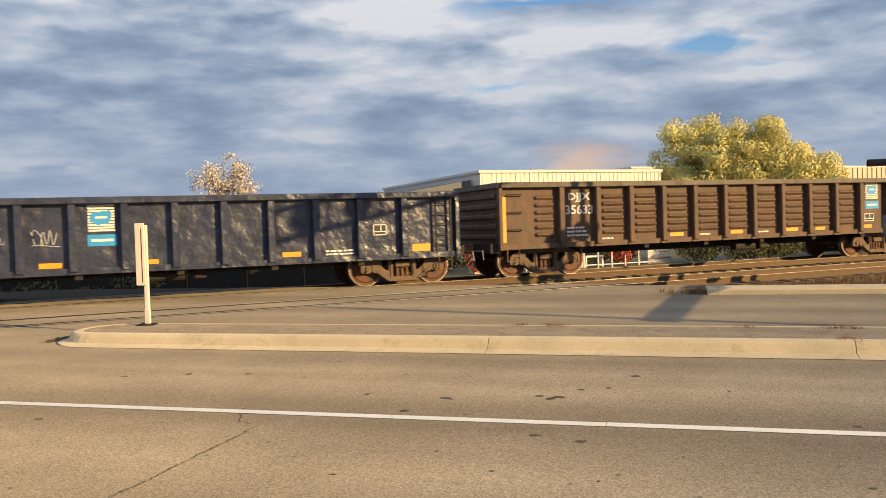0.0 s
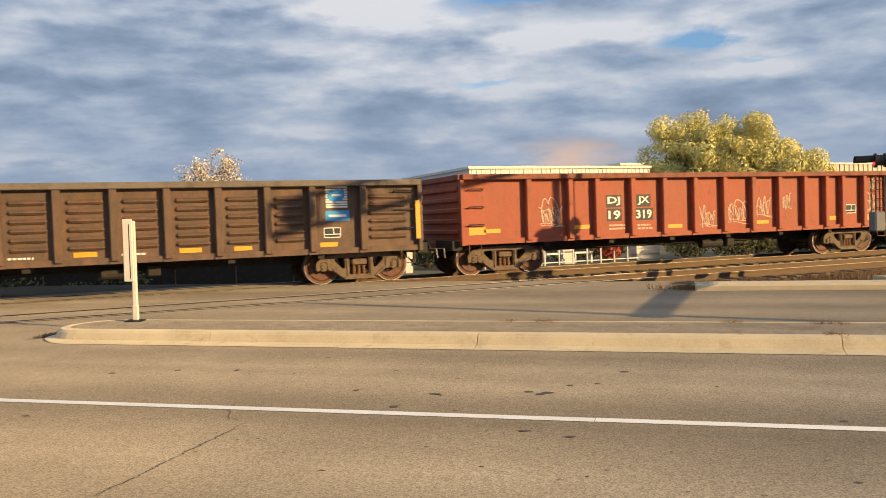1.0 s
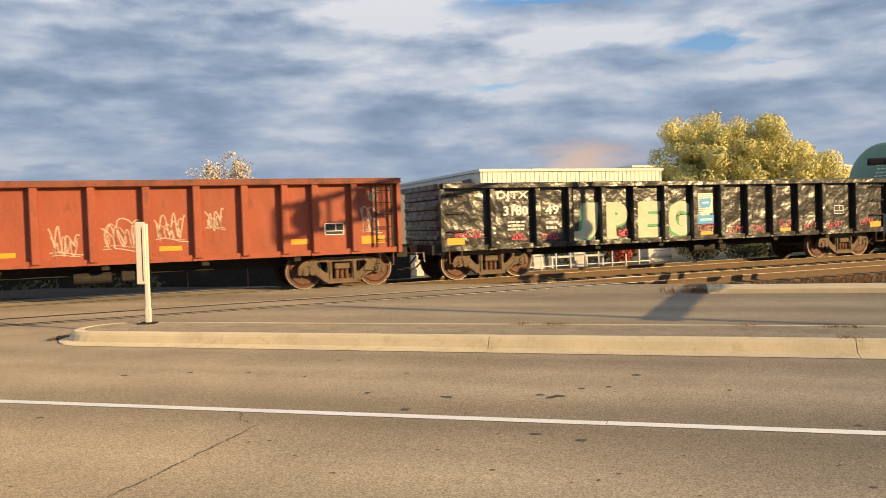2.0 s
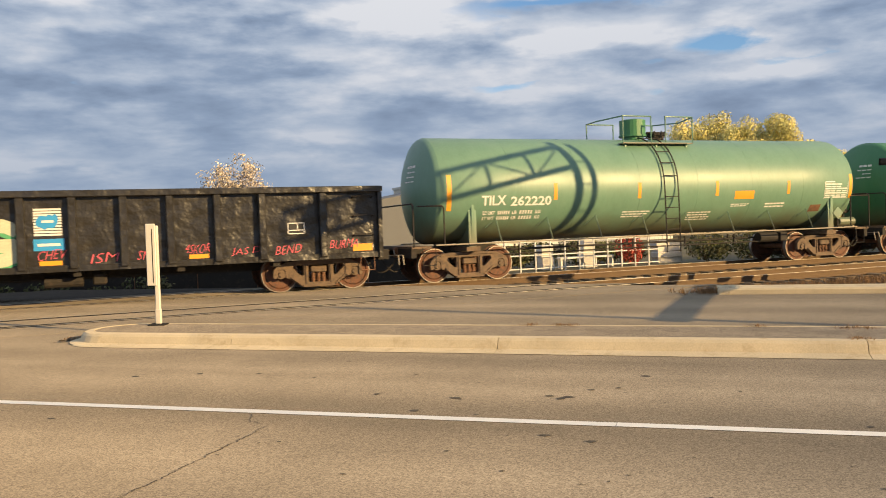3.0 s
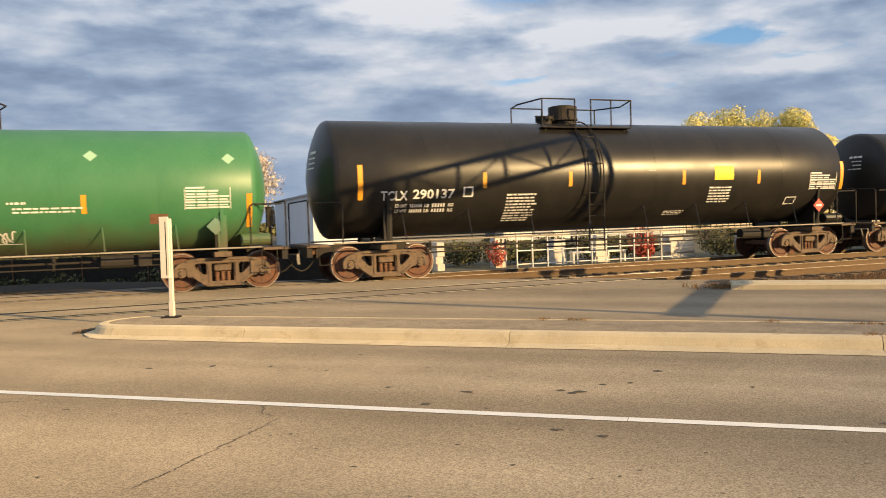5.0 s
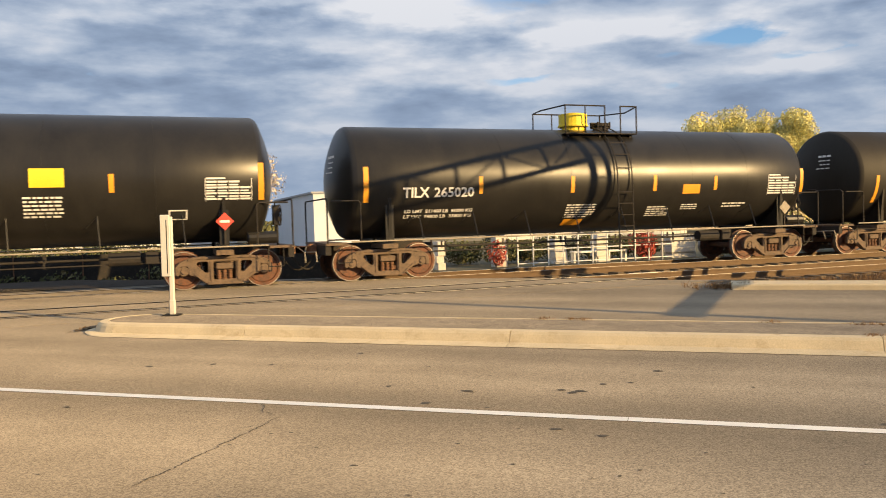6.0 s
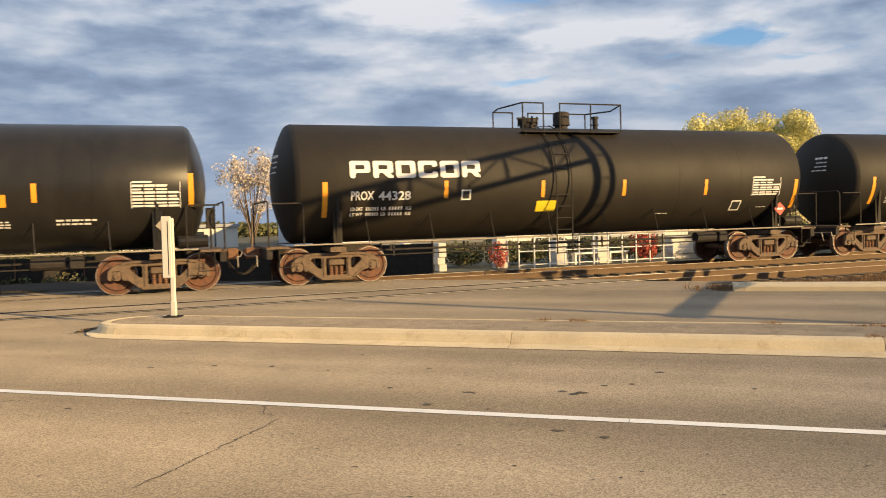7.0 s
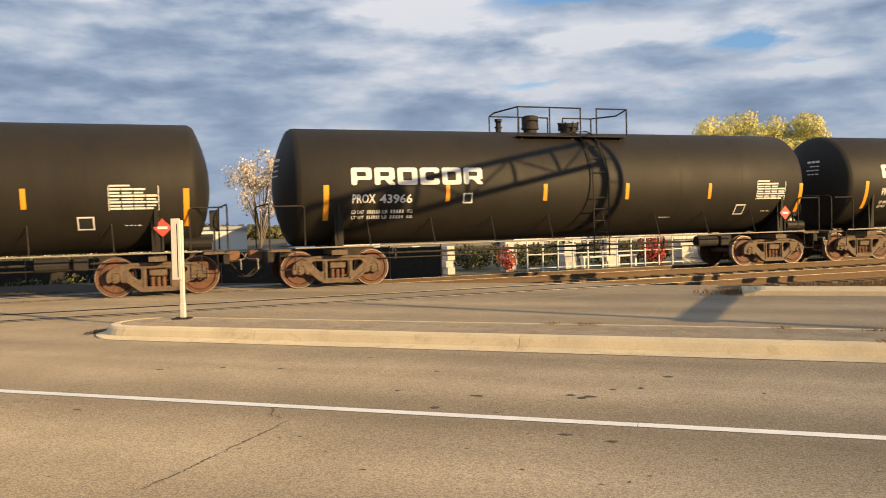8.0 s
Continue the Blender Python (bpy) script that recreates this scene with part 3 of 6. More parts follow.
def build_road_marks():
    rnd = random.Random(4)
    line = tagged(new("edge_line"), "long white painted lane line on asphalt", "road marking", kind="structure")
    u = -60.0
    while u < 70:
        k = rnd.uniform(4, 7)
        bm = bmesh.new()
        n = -10.328 + 0.004 * rnd.uniform(-1, 1)
        add_rect(bm, u, n, k - 0.004, 0.115)
        for v in bm.verts:
            v.co.y += 0.02 * (v.co.x - 10.8)
            v.co.z = -0.007
        part("stripe", on_road(bm), M_PAINT, line)
        u += k
    # oil spots, small patches
    spots = bmesh.new()
    cracks = bmesh.new()
    fixed = [(10.91, -10.05, 0.052, 0.057), (11.11, -9.54, 0.065, 0.044), (12.45, -10.32, 0.048, 0.04), (12.11, -10.62, 0.059, 0.037), (12.08, -9.36, 0.067, 0.055), (11.91, -9.34, 0.044, 0.045), (12.02, -9.43, 0.043, 0.065), (12.66, -8.33, 0.053, 0.057), (12.0, -11.48, 0.02, 0.022), (7.96, -8.79, 0.04, 0.06), (8.64, -8.7, 0.045, 0.045), (7.31, -9.03, 0.053, 0.043), (10.34, -9.49, 0.032, 0.046), (12.46, -8.92, 0.03, 0.037), (12.23, -9.03, 0.04, 0.036), (11.53, -11.13, 0.019, 0.019), (10.13, -11.19, 0.017, 0.02), (10.26, -11.13, 0.021, 0.02), (14.3, -10.0, 0.03, 0.033), (14.12, -11.38, 0.026, 0.025), (7.91, -10.83, 0.046, 0.025), (11.45, -10.1, 0.027, 0.027), (9.37, -8.83, 0.03, 0.028), (10.38, -8.52, 0.03, 0.03), (11.84, -10.67, 0.016, 0.015), (13.49, -8.92, 0.023, 0.035), (13.12, -10.97, 0.017, 0.019), (12.65, -11.55, 0.013, 0.02), (9.31, -7.86, 0.041, 0.036), (13.21, -11.71, 0.015, 0.014)]
    for u0, n0, a, b in fixed + [(rnd.uniform(2, 24), rnd.choice((-9.2, -8.4, -11.2, -11.9)) + rnd.gauss(0, 0.5), rnd.uniform(0.008, 0.028), rnd.uniform(0.006, 0.016)) for _ in range(170)]:
        if abs(n0 + 10.3) < 0.12:
            n0 -= 0.4
        ph = rnd.uniform(0, 6)
        spots.faces.new([spots.verts.new((u0 + a * 0.85 * math.cos(t * 0.7) * (1 + 0.25 * math.sin(3 * t + ph)), n0 + b * 0.7 * math.sin(t * 0.7) * (1 + 0.2 * math.cos(2 * t + ph)), -0.008)) for t in range(9)])

    def crack(p, q, seed, w=0.018):
        r = random.Random(seed)
        k = 12
        pts = []
        off = 0
        for i in range(k + 1):
            off = off * 0.7 + r.gauss(0, 0.009)
            pts.append((p[0] + (q[0] - p[0]) * i / k + off * 0.7, p[1] + (q[1] - p[1]) * i / k + off))
        ribbon(cracks, pts, w)

    way = [(9.46, -10.15), (9.57, -10.4), (9.74, -10.62), (9.81, -10.68), (9.93, -10.73), (9.94, -11.02), (9.94, -11.21), (9.92, -11.36), (9.93, -11.54), (9.94, -11.73), (9.94, -11.87), (9.95, -12.06), (9.93, -12.28), (9.93, -12.4)]
    for k, (p, q) in enumerate(zip(way, way[1:])):
        if k != 3:
            crack(p, q, k + 1, 0.006 if k < 3 else (0.007, 0.011, 0.009, 0.012)[k % 4])
    for v in cracks.verts:
        v.co.z = -0.009
    tagged(part("oil_spots", on_road(spots), M_OIL), "dark oil spots scattered on the asphalt", "stain", kind="stuff")
    tagged(part("road_cracks", on_road(cracks), M_OIL), "thin jagged cracks in the asphalt", "crack", kind="stuff")
    # far-side kerb and strip, right of the crossing
    far = tagged(new("far_kerb"), "low concrete kerb along the far lane", "kerb", kind="structure")
    for k in range(8):
        u0 = 13.5 + k * 4
        bm = box(u0 + 0.01, u0 + 3.99, 0.16, 0.42, -0.3, 0.105, bevel=0.03)
        part("kerb", on_road(bm), M_CONCRETE, far)
        part("kerb", on_road(box(u0 + 0.01, u0 + 3.99, 0.424, 1.2, -0.3, 0.085)), M_CONCRETE, far)


def build_track(yc, name, label, stretch, crossing):
    """Two rails on timber ties on a ballast bed; no ties where the road crosses."""
    t = tagged(new(name), label, "railway track", kind="structure")
    for s in (-0.753, 0.753):
        bm = bmesh.new()
        y = yc + s
        add_box(bm, -150, 260, y - 0.036, y + 0.036, -0.045, -0.004)
        add_box(bm, -150, 260, y - 0.012, y + 0.012, -0.14, -0.045)
        add_box(bm, -150, 260, y - 0.075, y + 0.075, -0.17, -0.14)
        part("rail", bm, M_RAIL, t)
        part("rail_head", box(-150, 260, y - 0.03, y + 0.03, -0.004, 0.0), M_RAILTOP, t)
    if yc < 0:
        # sun glint on the rail head, laid on as a white strip
        part("painted_rail_mark", box(11.4, 12.45, yc + 0.72, yc + 0.786, 0.001, 0.006), M_PAINT, t)
    tie = box(-0.115, 0.115, -1.3, 1.3, -0.30, -0.155, bevel=0.012)
    me = bpy.data.meshes.new("tie")
    tie.to_mesh(me)
    tie.free()
    me.materials.append(M_TIE)
    rnd = random.Random(int(yc * 10))
    x = stretch[0]
    while x < stretch[1]:
        if not crossing[0] < x < crossing[1]:
            again("tie", me, t, pose(x, yc + rnd.uniform(-0.03, 0.03), rnd.uniform(-0.012, 0.006), 0, 0, rnd.uniform(-1.2, 1.2)))
        x += 0.53
    bm = bmesh.new()
    pr = [(-3.4, -0.96), (-1.75, -0.2), (1.75, -0.2), (3.4, -0.96)] if yc == 0 else [(-7.6, -0.96), (-7.5, -0.2), (-3.4, -0.2), (-1.75, -0.2), (1.75, -0.2), (2.2, -0.3), (3.4, -0.96)]
    A = [bm.verts.new((-150, yc + a, b)) for a, b in pr]
    B = [bm.verts.new((260, yc + a, b)) for a, b in pr]
    for i in range(len(pr) - 1):
        bm.faces.new((A[i], A[i + 1], B[i + 1], B[i]))
    part("ballast_bed", bm, M_BALLAST, t)


def build_crossing():
    """Asphalt and rubber between the rails where the road runs over."""
    c = tagged(new("grade_crossing"), "asphalt grade crossing with rubber flangeways", "crossing", kind="structure")

    def slab(y0, y1, z, material, nm, n_hi=3.2):
        bm = bmesh.new()
        def at(y, n):
            return (n - NN.y * y) / NN.x
        lo, hi = -13.0, n_hi
        q = [(at(y0, lo), y0), (at(y0, hi), y0), (at(y1, hi), y1), (at(y1, lo), y1)]
        top = [bm.verts.new((x, y, z)) for x, y in q]
        bot = [bm.verts.new((x, y, -0.45)) for x, y in q]
        bm.faces.new(top)
        for i in range(4):
            bm.faces.new((top[i], bot[i], bot[(i + 1) % 4], top[(i + 1) % 4]))
        bmesh.ops.recalc_face_normals(bm, faces=bm.faces)
        part(nm, bm, material, c)

    for yc in (0.0, -4.37):
        slab(yc - 0.533, yc + 0.533, -0.006, M_ASPHALT, "gauge_slab")
        for s in (-1, 1):
            y = yc + s * 0.753
            a, b = sorted((y - s * 0.037, y - s * 0.22))
            slab(a, b, -0.0045, M_FLANGE, "flangeway")
            a, b = sorted((y + s * 0.037, y + s * 0.077))
            slab(a, b, -0.0048, M_FLANGE, "rubber_seal")
    slab(-3.54, -0.83, -0.007, M_ASPHALT, "field_slab")
    slab(0.83, 1.5, -0.007, M_ASPHALT, "field_slab")
    # apron coloured dark for the shadow that the train casts here
    slab(1.504, 6.0, -0.012, M_SHADEGROUND, "far_apron")
    slab(-6.6, -5.20, -0.009, M_ASPHALT, "field_slab", 2.6)


build_ground()
build_median()
build_road_marks()
build_crossing()
build_track(0.0, "track_far", "main line track with rusty rails on ballast", (9.0, 75.0), (-22, 9.0))
build_track(-4.37, "track_near", "second track with ties showing beside the road", (12.0, 75.0), (-22, 9.6))

# ---------------------------------------------------------------- railway cars
SPEED = 18.264
ROLLERS = []
CARS = []


def mesh_of(bm, name, material, smooth=False):
    me = bpy.data.meshes.new(name)
    if smooth:
        for f in bm.faces:
            f.smooth = True
    bm.to_mesh(me)
    bm.free()
    me.materials.append(material)
    return me


WB, WR = 0.94, 0.455


def truck_meshes():
    out = {}
    bm = lathe([(-0.07, 0.09), (-0.07, WR - 0.11), (-0.035, WR - 0.10), (-0.065, WR - 0.075), (-0.065, WR), (0.065, WR + 0.004), (0.065, WR + 0.03), (0.095, WR + 0.028), (0.095, WR - 0.08), (0.04, WR - 0.11), (0.05, 0.1)], 28)
    bmesh.ops.transform(bm, matrix=Matrix.Rotation(radians(90), 4, "Z"), verts=bm.verts)
    out["wheel"] = mesh_of(bm, "wheel", M_WHEEL)
    bm = lathe([(-0.069, WR - 0.013), (-0.069, WR + 0.003), (0.064, WR + 0.006)], 32)
    bmesh.ops.transform(bm, matrix=Matrix.Rotation(radians(90), 4, "Z"), verts=bm.verts)
    out["rim"] = mesh_of(bm, "rim", M_TREAD)
    bm = bmesh.new()
    add_rod(bm, (0, -1.0, 0), (0, 1.0, 0), 0.08, 10)
    out["axle"] = mesh_of(bm, "axle", M_RUST)
    bm = bmesh.new()
    add_rod(bm, (0, -0.02, 0), (0, 0.09, 0), 0.115, 14)
    add_rod(bm, (0, -0.05, 0), (0, -0.02, 0), 0.07, 10)
    for i in range(3):
        a = i * 2.09
        add_rod(bm, (0.05 * math.cos(a), -0.065, 0.05 * math.sin(a)), (0.05 * math.cos(a), -0.045, 0.05 * math.sin(a)), 0.016, 6)
    out["bearing_cap"] = mesh_of(bm, "bearing_cap", M_FRAME)
    # cast side frame: arched top, pedestal jaws over the bearings, two corner windows and the spring window
    z = WR
    half = [(0.55, 0.33), (0.80, 0.30), (1.02, 0.21), (1.13, 0.10), (1.13, -0.09), (1.06, -0.10), (1.05, 0.06), (1.02, 0.12), (0.86, 0.12), (0.83, 0.06), (0.82, -0.10), (0.71, -0.11), (0.45, -0.30), (0.36, -0.34)]
    rim = half + [(-x, q) for x, q in reversed(half)]
    corner = eased([(0.37, 0.22), (0.37, -0.06), (0.45, -0.07), (0.67, 0.14), (0.63, 0.22)], 0.06)
    spring_room = eased([(-0.27, -0.235), (0.27, -0.235), (0.27, 0.215), (-0.27, 0.215)], 0.04)
    bm = outline_bm([eased(rim, 0.05), corner, [(-x, q) for x, q in corner], spring_room], 0.10, 0.014)
    for v in bm.verts:
        v.co = Vector((v.co.x, -v.co.z, v.co.y + z))
    # raised flanges along the top and the bottom pan, gussets beside the spring room
    add_bar(bm, (-0.62, z + 0.305), (0.62, z + 0.305), 0.045, -0.10, -0.05)
    add_bar(bm, (-0.40, z - 0.315), (0.40, z - 0.315), 0.05, -0.11, -0.05)
    for s in (-1, 1):
        add_bar(bm, (s * 0.315, z + 0.22), (s * 0.315, z - 0.25), 0.035, -0.09, -0.05)
        add_bar(bm, (s * 0.70, z - 0.07), (s * 0.43, z - 0.285), 0.04, -0.095, -0.05)
        add_bar(bm, (s * 0.62, z + 0.30), (s * 0.84, z + 0.26), 0.04, -0.095, -0.05)
    bmesh.ops.recalc_face_normals(bm, faces=bm.faces)
    out["side_frame"] = mesh_of(bm, "side_frame", M_FRAME)
    bm = bmesh.new()
    for k in range(6):
        bmesh.ops.create_cone(bm, cap_ends=True, segments=10, radius1=0.058, radius2=0.058, depth=0.022, matrix=Matrix.Translation((0, 0, z - 0.225 + k * 0.042)))
    add_rod(bm, (0, 0, z - 0.24), (0, 0, z), 0.035, 8)
    out["spring"] = mesh_of(bm, "spring", M_RUST)
    bm = bmesh.new()
    add_box(bm, -0.2, 0.2, -1.1, 1.1, z + 0.02, z + 0.17, bevel=0.02)
    add_box(bm, -0.27, 0.27, -0.4, 0.4, z + 0.1, z + 0.28)
    out["bolster"] = mesh_of(bm, "bolster", M_FRAME)
    bm = bmesh.new()
    add_box(bm, -0.065, 0.065, -0.75, 0.75, z - 0.12, z + 0.1, bevel=0.02)
    out["brake_beam"] = mesh_of(bm, "brake_beam", M_UNDER)
    return out


TRUCK = truck_meshes()


def truck(car, x):
    t = new("truck")
    t.parent = car
    t.matrix_basis = pose(x, 0, 0)
    again("bolster", TRUCK["bolster"], t)
    for s in (-1, 1):
        again("brake_beam", TRUCK["brake_beam"], t, pose(s * 0.485, 0, 0))
    for s in (-1, 1):
        again("side_frame", TRUCK["side_frame"], t, pose(0, s * 1.0, 0))
        for k in (-0.13, 0.0, 0.13):
            again("spring", TRUCK["spring"], t, pose(k, s * 1.0, 0))
    for wx in (-WB, WB):
        for s in (-1, 1):
            again("bearing_cap", TRUCK["bearing_cap"], t, pose(wx, s * 1.03, WR, 0, 0, 0 if s < 0 else 180))
        again("axle", TRUCK["axle"], t, pose(wx, 0, WR))
        for s in (-1, 1):
            turn = 0 if s < 0 else 180
            w = again("wheel", TRUCK["wheel"], t, pose(wx, s * 0.76, WR, 0, 0, turn))
            ROLLERS.append((w, wx, s * 0.76, turn))
            again("rim", TRUCK["rim"], t, pose(wx, s * 0.76, WR, 0, 0, turn))
    return t


def coupler(car, x, way):
    """Knuckle coupler, its shank, an air hose and the cut lever."""
    bm = bmesh.new()
    add_box(bm, x, x + way * 0.62, -0.09, 0.09, 0.74, 0.92, bevel=0.02)
    add_box(bm, x + way * 0.55, x + way * 0.86, -0.19, 0.15, 0.70, 0.98, bevel=0.05)
    add_box(bm, x + way * 0.80, x + way * 0.95, -0.18, -0.02, 0.72, 0.96, bevel=0.03)
    part("coupler", bm, M_RUST, car)
    bm = bmesh.new()
    pts = [(x + way * (0.1 + 0.75 * i / 9), -0.35 + 0.02 * i, 0.68 - 0.36 * math.sin(math.pi * i / 9 * 0.9)) for i in range(10)]
    add_path(bm, pts, 0.022, 6)
    part("air_hose", bm, M_UNDER, car)
    bm = bmesh.new()
    add_path(bm, [(x + way * 0.5, -0.2, 0.9), (x + way * 0.4, -0.6, 0.78), (x + way * 0.25, -1.35, 0.8), (x + way * 0.25, -1.42, 0.55)], 0.014, 5)
    part("cut_lever", bm, M_STEELPAINT, car)


def decal_flat(car, bm, x, z, y, material, name, label=""):
    """Lay a flat xy mesh on the side that faces -y, left bottom corner at x, z."""
    for v in bm.verts:
        v.co = Vector((x + v.co.x, y, z + v.co.y))
    bmesh.ops.recalc_face_normals(bm, faces=bm.faces)
    ob = part(name, bm, material, car, label)
    return tagged(ob, kind="stuff") if name in ("stencil", "striped_decal") else ob


def gondola(label, x0, x1, trucks, zt, zb, material, chord, ribs, ladder=True):
    """Open gondola: side sheets, ribs, top chord, side sill, corrugated ends, floor, ladders, grab irons."""
    xc = (x0 + x1) / 2
    car = thing("gondola_car", label, "railway car", "cars of the train")
    CARS.append((car, xc))
    a, b = x0 - xc, x1 - xc
    yo = 1.40
    part("side_sheet", box(a, b, -yo, -yo + 0.02, zb, zt - 0.05), material, car)
    part("side_sheet", box(a, b, yo - 0.02, yo, zb, zt - 0.05), material, car)
    for s in (-1, 1):
        part("top_chord", box(a - 0.03, b + 0.03, s * 1.60, s * 1.38, zt - 0.15, zt, bevel=0.015), chord, car)
        part("side_sill", box(a, b, s * 1.50, s * 1.38, zb - 0.04, zb + 0.10), material, car)
    for x in ribs:
        bm = bmesh.new()
        w = 0.085
        add_box(bm, x - xc - w, x - xc + w, -1.59, -yo + 0.004, zb + 0.02, zt - 0.152, bevel=0.02)
        add_box(bm, x - xc - w - 0.03, x - xc + w + 0.03, -1.535, -yo, zb - 0.042, zb + 0.05)
        part("rib", bm, material, car)
        bm = box(x - xc - w, x - xc + w, yo - 0.004, 1.58, zb + 0.02, zt - 0.152)
        part("rib", bm, material, car)
    for e, way in ((a, -1), (b, 1)):
        bm = bmesh.new()
        add_box(bm, e, e + way * 0.03, -yo, yo, zb, zt - 0.05)
        for k in range(5):
            z = zb + 0.25 + k * (zt - zb - 0.4) / 5
            add_box(bm, e + way * 0.03, e + way * 0.1, -1.3, 1.3, z, z + 0.14, bevel=0.03)
        part("end_sheet", bm, material, car)
        part("end_chord", box(e, e + way * 0.12, -1.5, 1.5, zt - 0.14, zt - 0.002), chord, car)
        # corner post
        part("corner_post", box(e - 0.02 * way, e + way * 0.08, -1.555, -1.38, zb - 0.05, zt - 0.152), material, car)
        part("end_sill", box(e, e + way * 0.28, -1.35, 1.35, 0.72, 0.98), M_UNDER, car)
        coupler(car, e + way * 0.28, way)
        # foot stirrup
        bm = bmesh.new()
        sx = e - way * 0.15
        add_path(bm, [(sx, -1.5, zb - 0.02), (sx, -1.5, zb - 0.36), (sx - way * 0.36, -1.5, zb - 0.36), (sx - way * 0.36, -1.5, zb - 0.02)], 0.013, 5)
        part("stirrup", bm, M_RUST, car)
    # left grab irons
    for k in range(3):
        z = zb + 0.5 + k * 0.48
        bm = bmesh.new()
        add_path(bm, [(a + 0.16, -yo, z - 0.05), (a + 0.16, -1.52, z), (a + 0.60, -1.52, z), (a + 0.60, -yo, z - 0.05)], 0.013, 5)
        part("grab_iron", bm, M_UNDER, car)
    # ladder or three grab irons at the other end
    if ladder:
        bm = bmesh.new()
        for lx in (b - 0.16, b - 0.58):
            add_box(bm, lx - 0.025, lx + 0.025, -1.54, -1.50, zb + 0.1, zt - 0.16)
        for k in range(5):
            z = zb + 0.3 + k * (zt - zb - 0.5) / 4.4
            add_rod(bm, (b - 0.58, -1.55, z), (b - 0.16, -1.55, z), 0.014, 5)
        part("ladder", bm, M_UNDER, car)
    else:
        for k in range(3):
            z = zb + 0.55 + k * 0.48
            bm = bmesh.new()
            add_path(bm, [(b - 0.66, -yo, z - 0.05), (b - 0.66, -1.52, z), (b - 0.16, -1.52, z), (b - 0.16, -yo, z - 0.05)], 0.014, 5)
            part("grab_iron", bm, M_UNDER, car)
    part("floor", box(a, b, -1.42, 1.42, zb - 0.02, zb + 0.06), M_UNDER, car)
    part("centre_sill", box(a - 0.1, b + 0.1, -0.24, 0.24, 0.55, zb), M_UNDER, car)
    for k in range(6):
        x = a + 2.6 + k * (b - a - 5.2) / 5
        part("cross_bearer", box(x - 0.08, x + 0.08, -1.4, 1.4, zb - 0.16, zb - 0.021), M_UNDER, car)
    # brake gear below
    bm = bmesh.new()
    add_rod(bm, (0.4, -0.9, 0.56), (1.2, -0.9, 0.56), 0.14, 12)
    add_box(bm, 1.4, 1.7, -1.0, -0.75, 0.45, 0.72, bevel=0.03)
    add_rod(bm, (-3.5, -0.8, 0.62), (3.5, -0.8, 0.62), 0.02, 5)
    part("brake_gear", bm, M_UNDER, car)
    for tx in trucks:
        truck(car, tx - xc)
    return car, xc


def stripes(car, xc, items, y, material=None, name="reflector"):
    for x, z, w, h in items:
        decal_flat(car, rect_bm(w, h), x - xc, z, y, material or M_ORANGE, name)


def wheel_sign(car, x, z, y):
    """Square decal with bars and a blue bird-like blob, and a blue plate below."""
    bm = bmesh.new()
    for k in range(10):
        add_rect(bm, 0, 0.062 * k, 0.56, 0.044)
    decal_flat(car, bm, x + 0.08, z + 0.33, y, M_WHITE, "striped_decal")
    blob = [(0.05, 0.36), (0.14, 0.46), (0.24, 0.42), (0.30, 0.47), (0.38, 0.44), (0.44, 0.49), (0.50, 0.40), (0.47, 0.24), (0.38, 0.15), (0.30, 0.19), (0.22, 0.12), (0.12, 0.20), (0.04, 0.22)]
    decal_flat(car, outline_bm([eased(blob, 0.05)]), x + 0.08, z + 0.33, y - 0.003, M_SKYBLUE, "roundel")
    bm = bmesh.new()
    add_rect(bm, 0.16, 0.29, 0.24, 0.05)
    decal_flat(car, bm, x + 0.08, z + 0.33, y - 0.006, M_WHITE, "roundel_bar")
    decal_flat(car, rect_bm(0.62, 0.26), x + 0.06, z, y, M_SKYBLUE, "blue_plate")
    decal_flat(car, rect_bm(0.46, 0.06), x + 0.14, z + 0.10, y - 0.003, M_WHITE, "plate_bar")


def data_box(car, x, z, y, w=0.36, h=0.28, material=None):
    decal_flat(car, rect_bm(w, h), x, z, y, M_BLACKDECAL, "data_panel")
    bm = bmesh.new()
    e = 0.022
    for r in ((0, 0, w, e), (0, h - e, w, e), (0, 0, e, h), (w - e, 0, e, h), (0, h * 0.3, w, e), (w * 0.55, h * 0.3, e, h * 0.7)):
        add_rect(bm, *r)
    decal_flat(car, bm, x, z, y - 0.003, M_WHITE, "data_frame")


SIDE = -1.404


